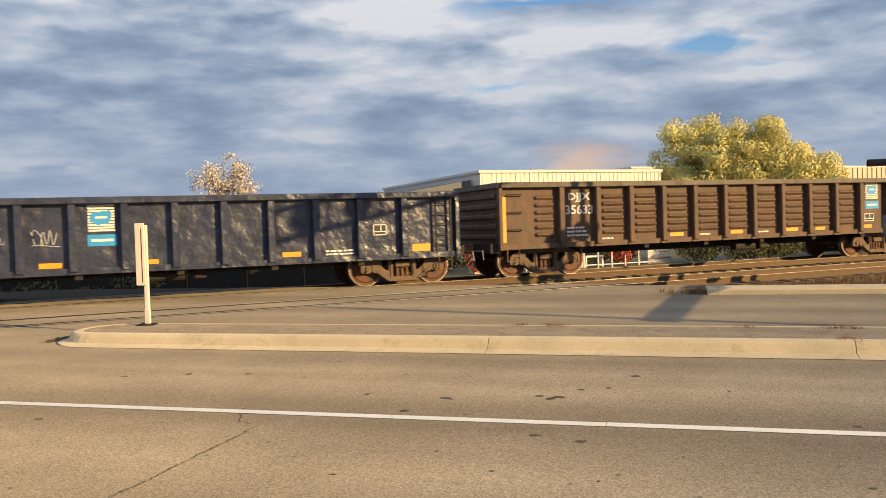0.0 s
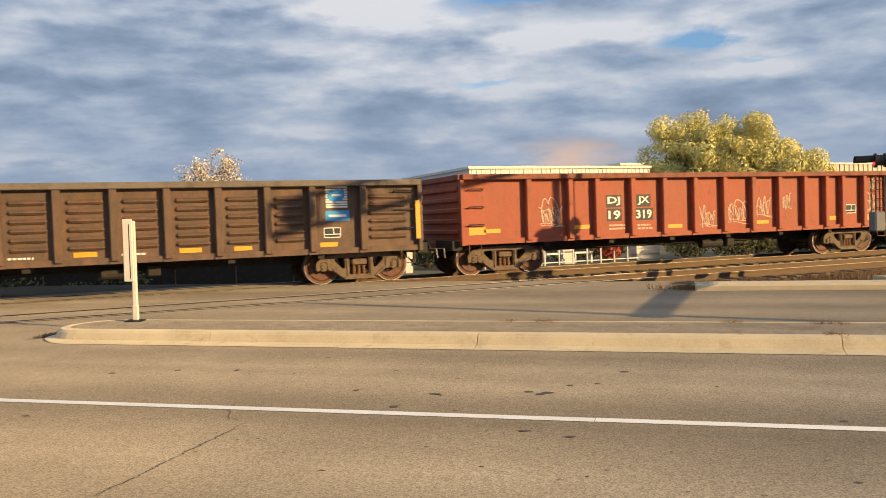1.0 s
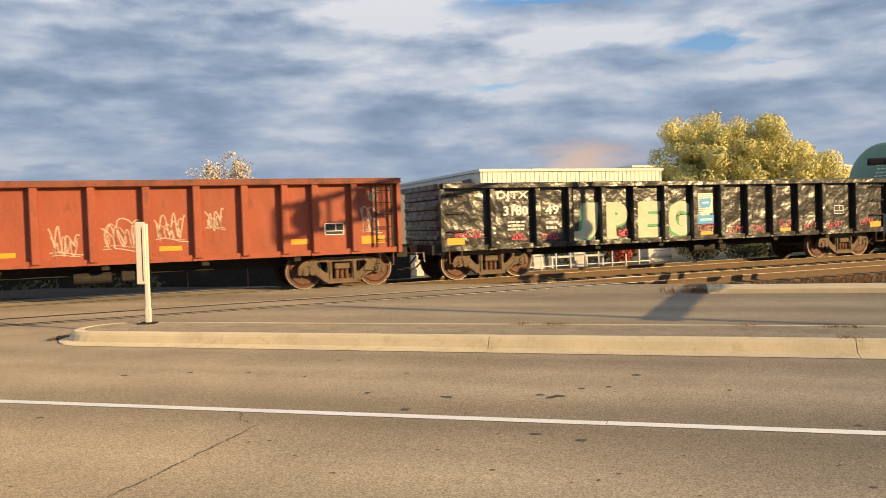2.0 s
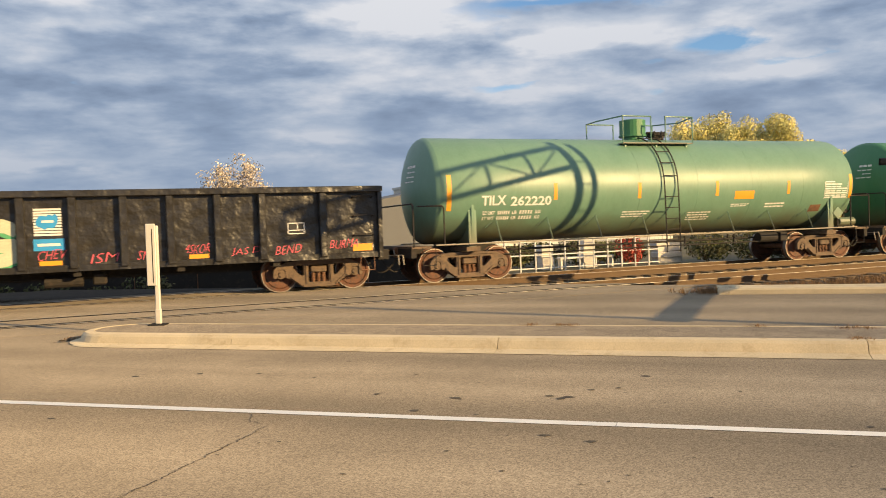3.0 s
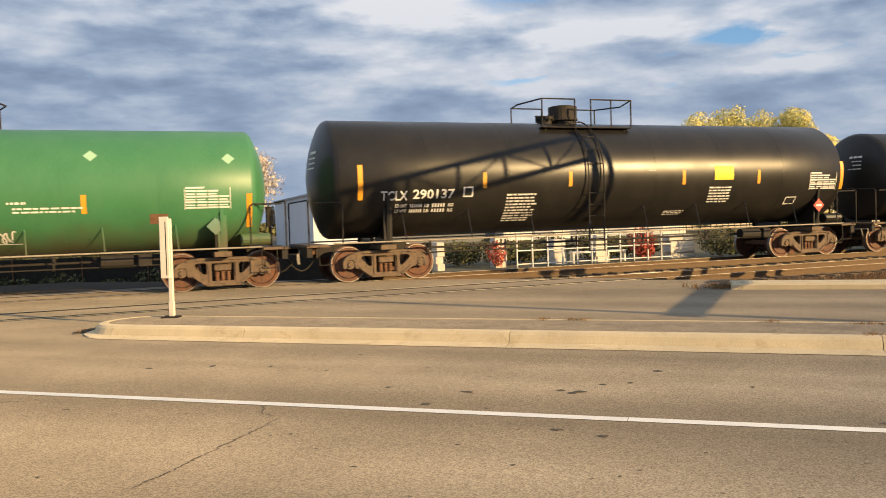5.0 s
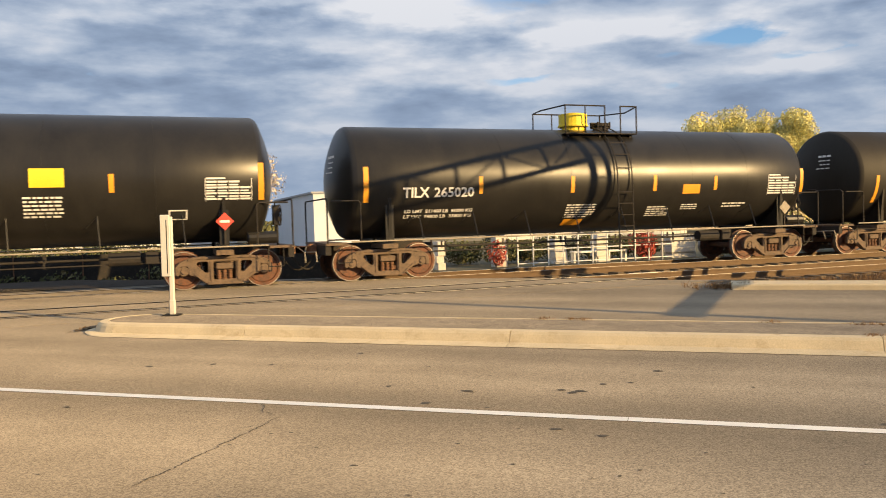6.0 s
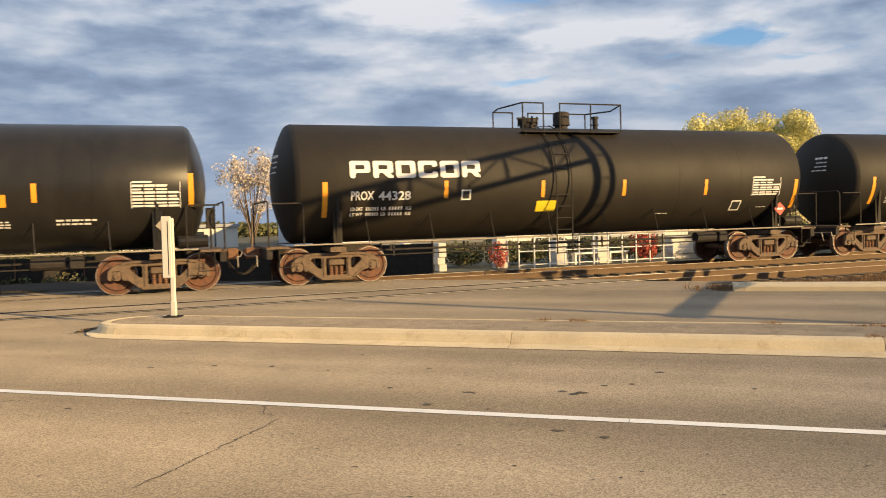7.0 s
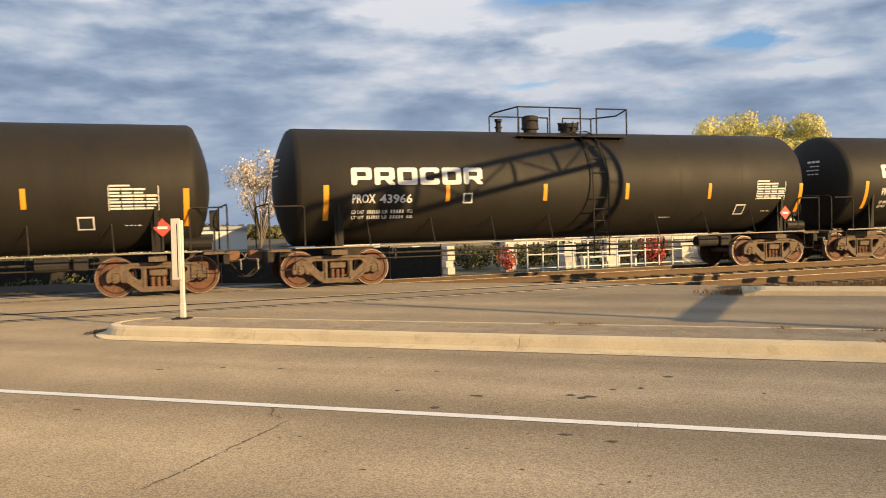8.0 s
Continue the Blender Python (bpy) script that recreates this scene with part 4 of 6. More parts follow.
def build_gondolas():
    # navy car
    ribs = [-7.0, -5.6, -4.4, -3.25, -2.08, -1.02, 0.06, 1.15, 2.25, 3.35, 4.45, 5.58, 6.75]
    car, xc = gondola("faded navy blue steel gondola car with ribs", -7.9, 8.21, (-6.4, 6.82), 2.42, 0.74, M_BLUE, M_BLUE, ribs)
    wheel_sign(car, -0.78 - xc, 1.32, SIDE)
    stripes(car, xc, [(-1.72, 0.86, 0.46, 0.12), (0.30, 0.86, 0.46, 0.11), (3.62, 0.88, 0.46, 0.12), (7.0, 0.88, 0.5, 0.19)], SIDE)
    data_box(car, 5.95 - xc, 1.33, SIDE)
    decal_flat(car, small_print(0.75, 0.16, 2, 4), 4.7 - xc, 0.88, SIDE, M_WHITE, "stencil")
    decal_flat(car, scribble(0.62, 0.42, 8, 0.02, 4), -1.9 - xc, 1.33, SIDE, M_GALV, "graffiti")
    decal_flat(car, scribble(0.62, 0.42, 18, 0.02, 4), -3.0 - xc, 1.4, SIDE, M_GALV, "graffiti")
    # brown corrugated car
    ribs = [11.42, 12.62, 13.75, 14.9, 16.05, 17.2, 18.35, 19.5, 20.65, 21.8, 22.9, 24.2]
    car, xc = gondola("rusty brown corrugated gondola car", 9.56, 25.72, (11.13, 24.19), 2.64, 0.84, M_BROWN, M_CHORD, ribs, ladder=False)
    edges = [9.7] + ribs + [25.6]
    skip = {1, 11}
    for i, (p, q) in enumerate(zip(edges, edges[1:])):
        if i in skip:
            continue
        bm = bmesh.new()
        s0 = p + (0.9 if i == 0 else 0.16)
        for k in range(6):
            z = 1.13 + k * 0.205
            add_box(bm, s0 + 0.03 - xc, q - 0.19 - xc, -1.475, -1.39, z, z + 0.115, bevel=0.045)
        part("corrugation", bm, M_BROWN, car)
    decal_flat(car, text_bm("DJJX", 0.27, 0.72), 11.72 - xc, 2.06, SIDE, M_WHITE, "reporting_mark")
    decal_flat(car, text_bm("35633", 0.27, 0.9), 11.62 - xc, 1.72, SIDE, M_WHITE, "car_number")
    decal_flat(car, small_print(0.7, 0.32, 3, 9), 11.65 - xc, 1.1, SIDE, M_WHITE, "stencil")
    stripes(car, xc, [(15.2, 0.98, 0.5, 0.11), (17.5, 0.98, 0.48, 0.11), (19.75, 0.98, 0.5, 0.11), (23.1, 0.98, 0.45, 0.11), (21.0, 0.98, 0.42, 0.1)], SIDE)
    decal_flat(car, rect_bm(0.1, 1.25), 9.57 - xc, 1.0, -1.556, M_ORANGE, "reflector")
    decal_flat(car, rect_bm(0.12, 1.0), 25.62 - xc, 1.1, -1.556, M_ORANGE, "reflector")
    for x in (12.8, 16.2, 18.5):
        decal_flat(car, small_print(0.5, 0.09, 1, int(x)), x - xc, 0.98, SIDE, M_WHITE, "stencil")
    wheel_sign(car, 23.2 - xc, 1.62, SIDE)
    data_box(car, 23.2 - xc, 1.2, SIDE, 0.44, 0.26)
    # red car
    ribs = [28.98, 30.32, 31.22, 32.45, 33.6, 34.75, 35.9, 37.05, 38.15, 39.25, 40.2, 40.95, 41.95]
    car, xc = gondola("faded oxide red gondola car with chalk graffiti", 27.0, 43.1, (28.43, 41.70), 2.76, 0.90, M_RED, M_REDDARK, ribs)
    for s, x, z, w in (("DJ", 31.66, 1.82, 0.44), ("JX", 32.72, 1.82, 0.42), ("19", 31.68, 1.42, 0.42), ("319", 32.66, 1.42, 0.56)):
        decal_flat(car, rect_bm(w + 0.1, 0.36), x - 0.05 - xc, z - 0.05, SIDE, M_BLACKDECAL, "dark_patch")
        decal_flat(car, text_bm(s, 0.26, w), x - xc, z, SIDE - 0.003, M_WHITE, "reporting_mark")
    decal_flat(car, small_print(0.55, 0.2, 2, 3), 31.7 - xc, 1.12, SIDE, M_PALESPRAY, "stencil")
    decal_flat(car, small_print(0.6, 0.2, 2, 5), 32.7 - xc, 1.1, SIDE, M_PALESPRAY, "stencil")
    stripes(car, xc, [(27.2, 1.12, 0.5, 0.2), (27.65, 1.16, 0.5, 0.11), (30.5, 1.18, 0.55, 0.11), (33.8, 1.1, 0.55, 0.11), (37.3, 1.12, 0.5, 0.11), (40.35, 1.15, 0.45, 0.13), (42.15, 1.10, 0.62, 0.2)], SIDE)
    for k, (x, z, w, h, sd) in enumerate(((29.3, 1.2, 0.9, 0.9, 1), (34.95, 1.0, 0.75, 0.75, 2), (36.0, 1.15, 1.0, 0.85, 3), (37.15, 1.2, 0.8, 0.9, 4), (38.3, 1.55, 0.5, 0.5, 5), (42.1, 1.3, 0.6, 0.8, 6), (42.35, 2.15, 0.25, 0.4, 7))):
        decal_flat(car, scribble(w, h, sd, 0.026, 3), x - xc, z, SIDE - 0.004, M_PALESPRAY, "graffiti")
        decal_flat(car, scribble(w * 0.85, h * 0.6, sd + 50, 0.02, 4), x - xc + 0.05, z + h * 0.1, SIDE - 0.006, M_PALESPRAY, "graffiti")
    data_box(car, 41.2 - xc, 1.35, SIDE, 0.5, 0.3)
    # black car with graffiti
    ribs = [45.78, 47.16, 48.21, 49.29, 50.37, 51.46, 52.52, 53.55, 54.6, 55.6, 56.66, 57.7, 59.18]
    car, xc = gondola("black gondola car with bubble-letter graffiti", 44.36, 60.62, (45.93, 59.12), 2.6, 0.84, M_BLACKG, M_BLACKG, ribs, ladder=False)
    for s, x, z, w in (("DJTX", 45.99, 2.1, 0.98), ("3180", 46.18, 1.70, 0.76), ("49", 47.48, 1.70, 0.44)):
        decal_flat(car, text_bm(s, 0.27, w), x - xc, z, SIDE, M_WHITE, "reporting_mark")
    decal_flat(car, small_print(0.6, 0.3, 3, 2), 46.3 - xc, 1.3, SIDE, M_WHITE, "stencil")
    decal_flat(car, small_print(0.4, 0.3, 2, 12), 47.5 - xc, 1.3, SIDE, M_WHITE, "stencil")
    for s, x, w, lean in (("J", 48.36, 0.78, 0.10), ("P", 49.48, 0.72, -0.06), ("E", 50.58, 0.74, 0.08), ("G", 51.66, 0.74, 0.0)):
        for k in range(8):
            bm = text_bm(s, 1.0, w, 0.05)
            for v in bm.verts:
                v.co.x += lean * (v.co.y - 0.5)
            decal_flat(car, bm, x - xc + 0.075 * math.cos(k * 0.785) - 0.05, 0.98 + 0.06 * math.sin(k * 0.785) - 0.04, SIDE - 0.002 - 0.0004 * k, M_MINT, "graffiti_outline")
        for k in range(4):
            bm = text_bm(s, 1.0, w, 0.05)
            for v in bm.verts:
                v.co.x += lean * (v.co.y - 0.5)
            decal_flat(car, bm, x - xc + 0.035 * math.cos(k * 1.57), 0.98 + 0.03 * math.sin(k * 1.57), SIDE - 0.008 - 0.0005 * k, M_CREAMSPRAY, "graffiti_letter")
    wheel_sign(car, 52.69 - xc, 1.28, SIDE)
    data_box(car, 58.32 - xc, 1.45, SIDE, 0.42, 0.28)
    stripes(car, xc, [(44.5, 0.97, 0.5, 0.18), (52.85, 0.95, 0.46, 0.10), (56.0, 0.96, 0.44, 0.10), (59.95, 0.97, 0.5, 0.18)], SIDE)
    for word, x, z, w in (("CHEV", 52.8, 1.08, 0.56), ("ISM", 53.88, 0.97, 0.56), ("SMG", 54.86, 0.97, 0.44), ("4SKOR", 55.9, 1.09, 0.56), ("JAS D", 56.95, 0.97, 0.66), ("BEND", 58.0, 0.98, 0.62), ("BURMA", 59.35, 1.06, 0.72)):
        bm = text_bm(word, 0.21, w, -0.012)
        wob = random.Random(len(word) + int(x))
        a, b = wob.uniform(1, 4), wob.uniform(3, 6)
        for v in bm.verts:
            v.co.x += v.co.y * 0.25
            v.co.y += 0.02 * math.sin(v.co.x * b * 2 + a)
        decal_flat(car, bm, x - xc, z, SIDE - 0.005, M_PINK, "graffiti")
    for k, (x, w) in enumerate(((44.6, 1.0), (46.35, 0.5), (47.3, 0.62), (49.85, 0.4))):
        decal_flat(car, scribble(w, 0.22, 40 + k, 0.022, 6), x - xc, 1.0 + 0.12 * (k == 0), SIDE - 0.012, M_PINK, "graffiti")


build_gondolas()


def wrap(bm, R, zc, x, z):
    """Lay a flat xy mesh round the tank's side that faces -y: x along, y as height about the tank's centre."""
    ys = [v.co.y for v in bm.verts]
    lo, hi = min(ys), max(ys)
    k = int((hi - lo) / 0.09)
    for i in range(1, k + 1):
        bmesh.ops.bisect_plane(bm, geom=bm.verts[:] + bm.edges[:] + bm.faces[:], plane_co=(0, lo + (hi - lo) * i / (k + 1), 0), plane_no=(0, 1, 0))
    for v in bm.verts:
        h = z + v.co.y - zc
        th = h / R
        v.co = Vector((x + v.co.x, -R * math.cos(th), zc + R * math.sin(th)))
    bmesh.ops.recalc_face_normals(bm, faces=bm.faces)
    return bm


def tank_car(label, x0, x1, trucks, R, zc, material, plat, lad, dome, rail=1.0):
    """Tank car: shell with domed heads and weld seams, saddles, ladder, platform with railings, fittings, running rods, end gear."""
    xc = (x0 + x1) / 2
    car = thing("tank_car", label, "railway car", "cars of the train")
    CARS.append((car, xc))
    a, b = x0 - xc, x1 - xc
    hd = 0.50
    prof = []
    for i in range(9):
        r = (R - 0.10) * i / 8
        prof.append((a + 0.36 * (r / (R - 0.10)) ** 2, r))
    for i in range(1, 6):
        t = i / 5 * math.pi / 2
        prof.append((a + 0.36 + (hd - 0.36) * math.sin(t) ** 1.3, R - 0.10 + 0.10 * math.sin(t) ** 0.8))
    body = [(x, r) for x, r in prof]
    L = b - a - 2 * hd
    n = 7
    for i in range(1, n):
        x = a + hd + L * i / n
        body.append((x, R))
    body += [(b - (x - a), r) for x, r in reversed(prof)]
    bm = lathe(body, 72)
    bmesh.ops.translate(bm, verts=bm.verts, vec=(0, 0, zc))
    part("tank_shell", bm, material, car, smooth=True)
    bm = bmesh.new()
    rh = random.Random(int(x0))
    for k in range(4):
        z = zc + R * 0.42 - k * 0.13
        w = 0.5 if k == 0 else rh.uniform(0.3, 0.62)
        for p in range(3):
            y0 = -R * 0.36 + p * w / 3
            q = [(y0, z), (y0 + w / 3 * 0.8, z), (y0 + w / 3 * 0.8, z + (0.07 if k == 0 else 0.035)), (y0, z + (0.07 if k == 0 else 0.035))]
            bm.faces.new([bm.verts.new((a + 0.36 * ((y * y + (zz - zc) ** 2) / (R - 0.10) ** 2) - 0.012, y, zz)) for y, zz in q])
    bmesh.ops.recalc_face_normals(bm, faces=bm.faces)
    tagged(part("head_stencil", bm, M_WHITE, car), kind="stuff")
    for i in range(1, n):
        x = a + hd + L * i / n
        bm = lathe([(x - 0.012, R - 0.01), (x - 0.008, R + 0.003), (x + 0.008, R + 0.003), (x + 0.012, R - 0.01)], 72)
        bmesh.ops.translate(bm, verts=bm.verts, vec=(0, 0, zc))
        part("weld_seam", bm, material, car)
    zb = zc - R
    for q0, q1 in ((a + 0.1, a + 2.6), (b - 2.6, b - 0.1)):
        part("stub_sill", box(q0, q1, -0.22, 0.22, 0.62, 0.96), M_UNDER, car)
    for e, way in ((a, -1), (b, 1)):
        ex = e - way * 0.25
        part("end_platform", box(min(ex, e + way * 0.35), max(ex, e + way * 0.35), -1.35, 1.35, 0.94, 1.0), M_FRAME, car)
        part("end_sill", box(e + way * 0.2, e + way * 0.34, -1.3, 1.3, 0.7, 0.939), M_UNDER, car)
        coupler(car, e + way * 0.34, way)
        # end handrail hoop
        for px in (e + way * 0.30, e - way * 0.55):
            bm = bmesh.new()
            add_path(bm, [(px, -1.42, 0.98), (px, -1.42, 2.05), (px, -1.32, 2.12), (px, 1.32, 2.12), (px, 1.42, 2.05), (px, 1.42, 0.98)] if way * (px - e) > 0 else [(px, -1.45, 0.98), (px, -1.45, 2.0), (px + way * 0.06, -1.45, 2.05), (e + way * 0.2, -1.45, 2.05)], 0.02, 6)
            part("end_handrail", bm, M_UNDER, car)
        bm = bmesh.new()
        sx = e - way * 0.3
        add_path(bm, [(sx, -1.42, 0.96), (sx, -1.42, 0.5), (sx + way * 0.36, -1.42, 0.5), (sx + way * 0.36, -1.42, 0.96)], 0.013, 5)
        part("stirrup", bm, M_UNDER, car)
    # saddles over the trucks
    for tx in trucks:
        x = tx - xc
        bm = bmesh.new()
        for s in (-1, 1):
            vs = []
            for dy in (x - 0.04, x + 0.04):
                vs.append([bm.verts.new((dy, s * q[0], q[1])) for q in ((0.2, 0.9), (1.35, 0.95), (R * 0.955, zc - R * 0.30), (R * 0.7, zc - R * 0.72), (0.2, zb + 0.02))])
            bm.faces.new(vs[0])
            bm.faces.new(vs[1])
            for i in range(5):
                bm.faces.new((vs[0][i], vs[0][(i + 1) % 5], vs[1][(i + 1) % 5], vs[1][i]))
        for s in (-1, 1):
            add_box(bm, x - 0.11, x + 0.11, s * 1.36, s * 1.34, 0.94, zc - R * 0.38)
        bmesh.ops.recalc_face_normals(bm, faces=bm.faces)
        part("saddle", bm, material, car)
        part("bolster_beam", box(x - 0.2, x + 0.2, -1.38, 1.38, 0.82, 0.938), M_FRAME, car)
        truck(car, x)
    # running rods and pipes along the bottom
    for s in (-1, 1):
        part("side_handrail", rod((a + 0.3, s * 1.47, 1.02), (b - 0.3, s * 1.47, 1.02), 0.021, 6), M_STEELPAINT, car)
    k = 8
    for i in range(k):
        x = a + 2.2 + (b - a - 4.4) * i / (k - 1)
        bm = bmesh.new()
        add_path(bm, [(x, -1.47, 1.02), (x - 0.05, -R * 0.82, zc - R * 0.55)], 0.016, 5)
        add_path(bm, [(x - 0.05, -R * 0.82, zc - R * 0.55), (x - 0.3, -R * 0.72, zc - R * 0.72)], 0.016, 5)
        part("rod_bracket", bm, material, car)
    bm = bmesh.new()
    add_rod(bm, (a + 2.5, -0.62, 0.80), (b - 2.5, -0.62, 0.80), 0.03, 6)
    add_rod(bm, (a + 2.5, -0.9, 0.68), (b - 2.5, -0.9, 0.68), 0.018, 6)
    for i in range(6):
        x = a + 3 + (b - a - 6) * i / 5
        add_box(bm, x - 0.02, x + 0.02, -0.92, -0.88, 0.64, 0.95)
        add_box(bm, x - 0.02, x + 0.02, -0.64, -0.60, 0.76, 0.95)
    part("brake_pipe", bm, M_UNDER, car)
    bm = bmesh.new()
    add_rod(bm, (b - 3.9, -0.85, 0.8), (b - 3.2, -0.85, 0.8), 0.16, 12)
    add_box(bm, b - 3.1, b - 2.8, -1.0, -0.7, 0.66, 0.95, bevel=0.02)
    part("air_reservoir", bm, M_UNDER, car, smooth=False)
    bm = bmesh.new()
    add_rod(bm, (b - 0.75, -1.05, 1.2), (b - 0.05, -1.05, 1.2), 0.15, 12)
    part("brake_cylinder", bm, material, car)
    # brake wheel at the far end
    bm = bmesh.new()
    wx = b + 0.12
    seg = 16
    add_path(bm, [(wx, -0.6 + 0.26 * math.cos(i * 2 * math.pi / seg), 1.75 + 0.26 * math.sin(i * 2 * math.pi / seg)) for i in range(seg + 1)], 0.018, 5)
    for i in range(3):
        t = i * math.pi / 3
        add_rod(bm, (wx, -0.6 + 0.26 * math.cos(t), 1.75 + 0.26 * math.sin(t)), (wx, -0.6 - 0.26 * math.cos(t), 1.75 - 0.26 * math.sin(t)), 0.012, 5)
    add_box(bm, b - 0.05, b + 0.1, -0.72, -0.48, 1.5, 2.0)
    add_rod(bm, (b + 0.05, -0.6, 0.98), (b + 0.05, -0.6, 1.6), 0.03, 6)
    part("hand_brake", bm, M_UNDER, car)
    # ladder following the shell, then straight down
    lx = lad - xc
    bm = bmesh.new()
    for s in (-0.24, 0.24):
        pts = []
        for i in range(13):
            th = radians(78 - i * 6.2)
            pts.append((lx + s, -(R + 0.07) * math.cos(th), zc + (R + 0.07) * math.sin(th)))
        pts += [(lx + s, -R - 0.09, zc - 0.25), (lx + s, -1.6, 1.05), (lx + s, -1.6, 0.52)]
        add_path(bm, pts, 0.021, 5)
    for i in range(5):
        th = radians(70 - i * 15)
        add_rod(bm, (lx - 0.24, -(R + 0.08) * math.cos(th), zc + (R + 0.08) * math.sin(th)), (lx + 0.24, -(R + 0.08) * math.cos(th), zc + (R + 0.08) * math.sin(th)), 0.014, 5)
    for i in range(6):
        z = 0.55 + i * 0.32
        add_rod(bm, (lx - 0.24, -1.6, z), (lx + 0.24, -1.6, z), 0.014, 5)
    part("ladder", bm, M_UNDER, car)
    # platform and railings
    zp = zc + R * 0.875
    p0, p1 = plat[0] - xc, plat[1] - xc
    frame_mat = M_UNDER if material not in (M_GREEN1, M_GREEN2) else material
    for s in (-1, 1):
        part("platform", box(p0, p1, s * 0.55, s * 1.02, zp - 0.03, zp, bevel=0.008), M_STEELPAINT if material in (M_GREEN1, M_GREEN2) else M_UNDER, car)
        for x in (p0 + 0.15, (p0 + p1) / 2, p1 - 0.15):
            part("platform_bracket", add_bar(bmesh.new(), (x, zp - 0.03), (x, zp - 0.36), 0.05, s * 0.9, s * 0.86), frame_mat, car)
        gap = 0.26
        mid = lx
        zr = zp + 0.78 * rail
        for q0, q1 in ((p0, mid - gap), (mid + gap, p1)):
            bm = bmesh.new()
            pts = [(q0, s * 1.0, zp), (q0, s * 1.0, zr), (q1, s * 1.0, zr)] + [(q1, s * 1.0, zr - 0.1), (q1, s * 1.0, zp)]
            add_path(bm, pts, 0.021, 6)
            if q1 - q0 > 1.2:
                add_rod(bm, ((q0 + q1) / 2, s * 1.0, zp), ((q0 + q1) / 2, s * 1.0, zr), 0.019, 6)
            part("railing", bm, M_UNDER if material is not M_GREEN1 else material, car)
    for q in (p0, p1):
        bm = bmesh.new()
        add_path(bm, [(q, -1.0, zp + 0.78 * rail), (q - 0.28 * (1 if q == p0 else -1), 0, zp + 0.74 * rail), (q, 1.0, zp + 0.78 * rail)], 0.021, 6)
        part("railing", bm, M_UNDER if material is not M_GREEN1 else material, car)
    # dome, manway, valve
    top = zc + R
    for kind, fx, r, h, m in dome:
        x = fx - xc
        bm = bmesh.new()
        if kind == "bonnet":
            add_rod(bm, (x, 0, top - 0.1), (x, 0, top + 0.12), r * 0.8, 20)
            add_rod(bm, (x, 0, top + 0.12), (x, 0, top + h), r, 24, r * 1.0)
            add_rod(bm, (x, 0, top + h), (x, 0, top + h + 0.03), r * 0.96, 24, r * 0.7)
            add_rod(bm, (x, 0, top + 0.09), (x, 0, top + 0.14), r * 1.06, 24)
            part("protective_bonnet", bm, m, car)
        elif kind == "manway":
            add_rod(bm, (x, 0, top - 0.1), (x, 0, top + h * 0.6), r * 0.85, 18)
            add_rod(bm, (x, 0, top + h * 0.6), (x, 0, top + h), r, 18)
            for i in range(8):
                t = i * math.pi / 4
                add_rod(bm, (x + r * 1.02 * math.cos(t), r * 1.02 * math.sin(t), top + h * 0.3), (x + r * 1.02 * math.cos(t), r * 1.02 * math.sin(t), top + h * 1.2), 0.025, 6)
            add_box(bm, x - r * 1.2, x + r * 1.2, -0.04, 0.04, top + h, top + h * 1.18)
            part("manway", bm, m, car)
        else:
            add_rod(bm, (x, 0, top - 0.1), (x, 0, top + h), r, 10)
            add_rod(bm, (x, 0, top + h), (x, 0, top + h * 1.25), r * 1.35, 10)
            add_rod(bm, (x, 0, top + h * 0.4), (x, 0, top + h * 0.5), r * 1.4, 10)
            part("relief_valve", bm, m, car)
    return car, xc, R + 0.004, zc


def on_tank(tk, bm, x, z, material, name, lift=0.0, label=""):
    car, xc, R, zc = tk
    ob = part(name, wrap(bm, R + lift, zc, x - xc, z), material, car, label)
    return tagged(ob, kind="stuff") if name in ("stencil", "data_grid", "load_line") else ob


def block_letters(tk, x, z, w, h):
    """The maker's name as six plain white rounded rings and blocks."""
    k = w / 6
    l, e, g = k * 0.88, k * 0.24, h * 0.25
    m = h * 0.30
    pane = [(e, m + g * 0.8), (l - e, m + g * 0.8), (l - e, h - g), (e, h - g)]
    stem = [[(0, 0), (e, 0), (e, m), (l, m), (l, h), (0, h)], pane]
    leg = [[(0, 0), (e, 0), (e, m), (l * 0.5, m), (l - e, 0), (l, 0), (l, h * 0.12), (l * 0.80, m), (l, m + 0.001), (l, h), (0, h)], pane]
    ring = [[(0, 0), (l, 0), (l, h), (0, h)], [(e, g), (l - e, g), (l - e, h - g), (e, h - g)]]
    hook = [[(0, 0), (l, 0), (l, h * 0.36), (l - e, h * 0.36), (l - e, g), (e, g), (e, h - g), (l - e, h - g), (l - e, h * 0.64), (l, h * 0.64), (l, h), (0, h)]]
    for i, loops in enumerate((stem, leg, ring, hook, ring, leg)):
        bm = outline_bm([eased(q, h * (0.16 if j == 0 else 0.07)) for j, q in enumerate(loops)])
        on_tank(tk, bm, x + i * k, z, M_WHITE, "name_block")


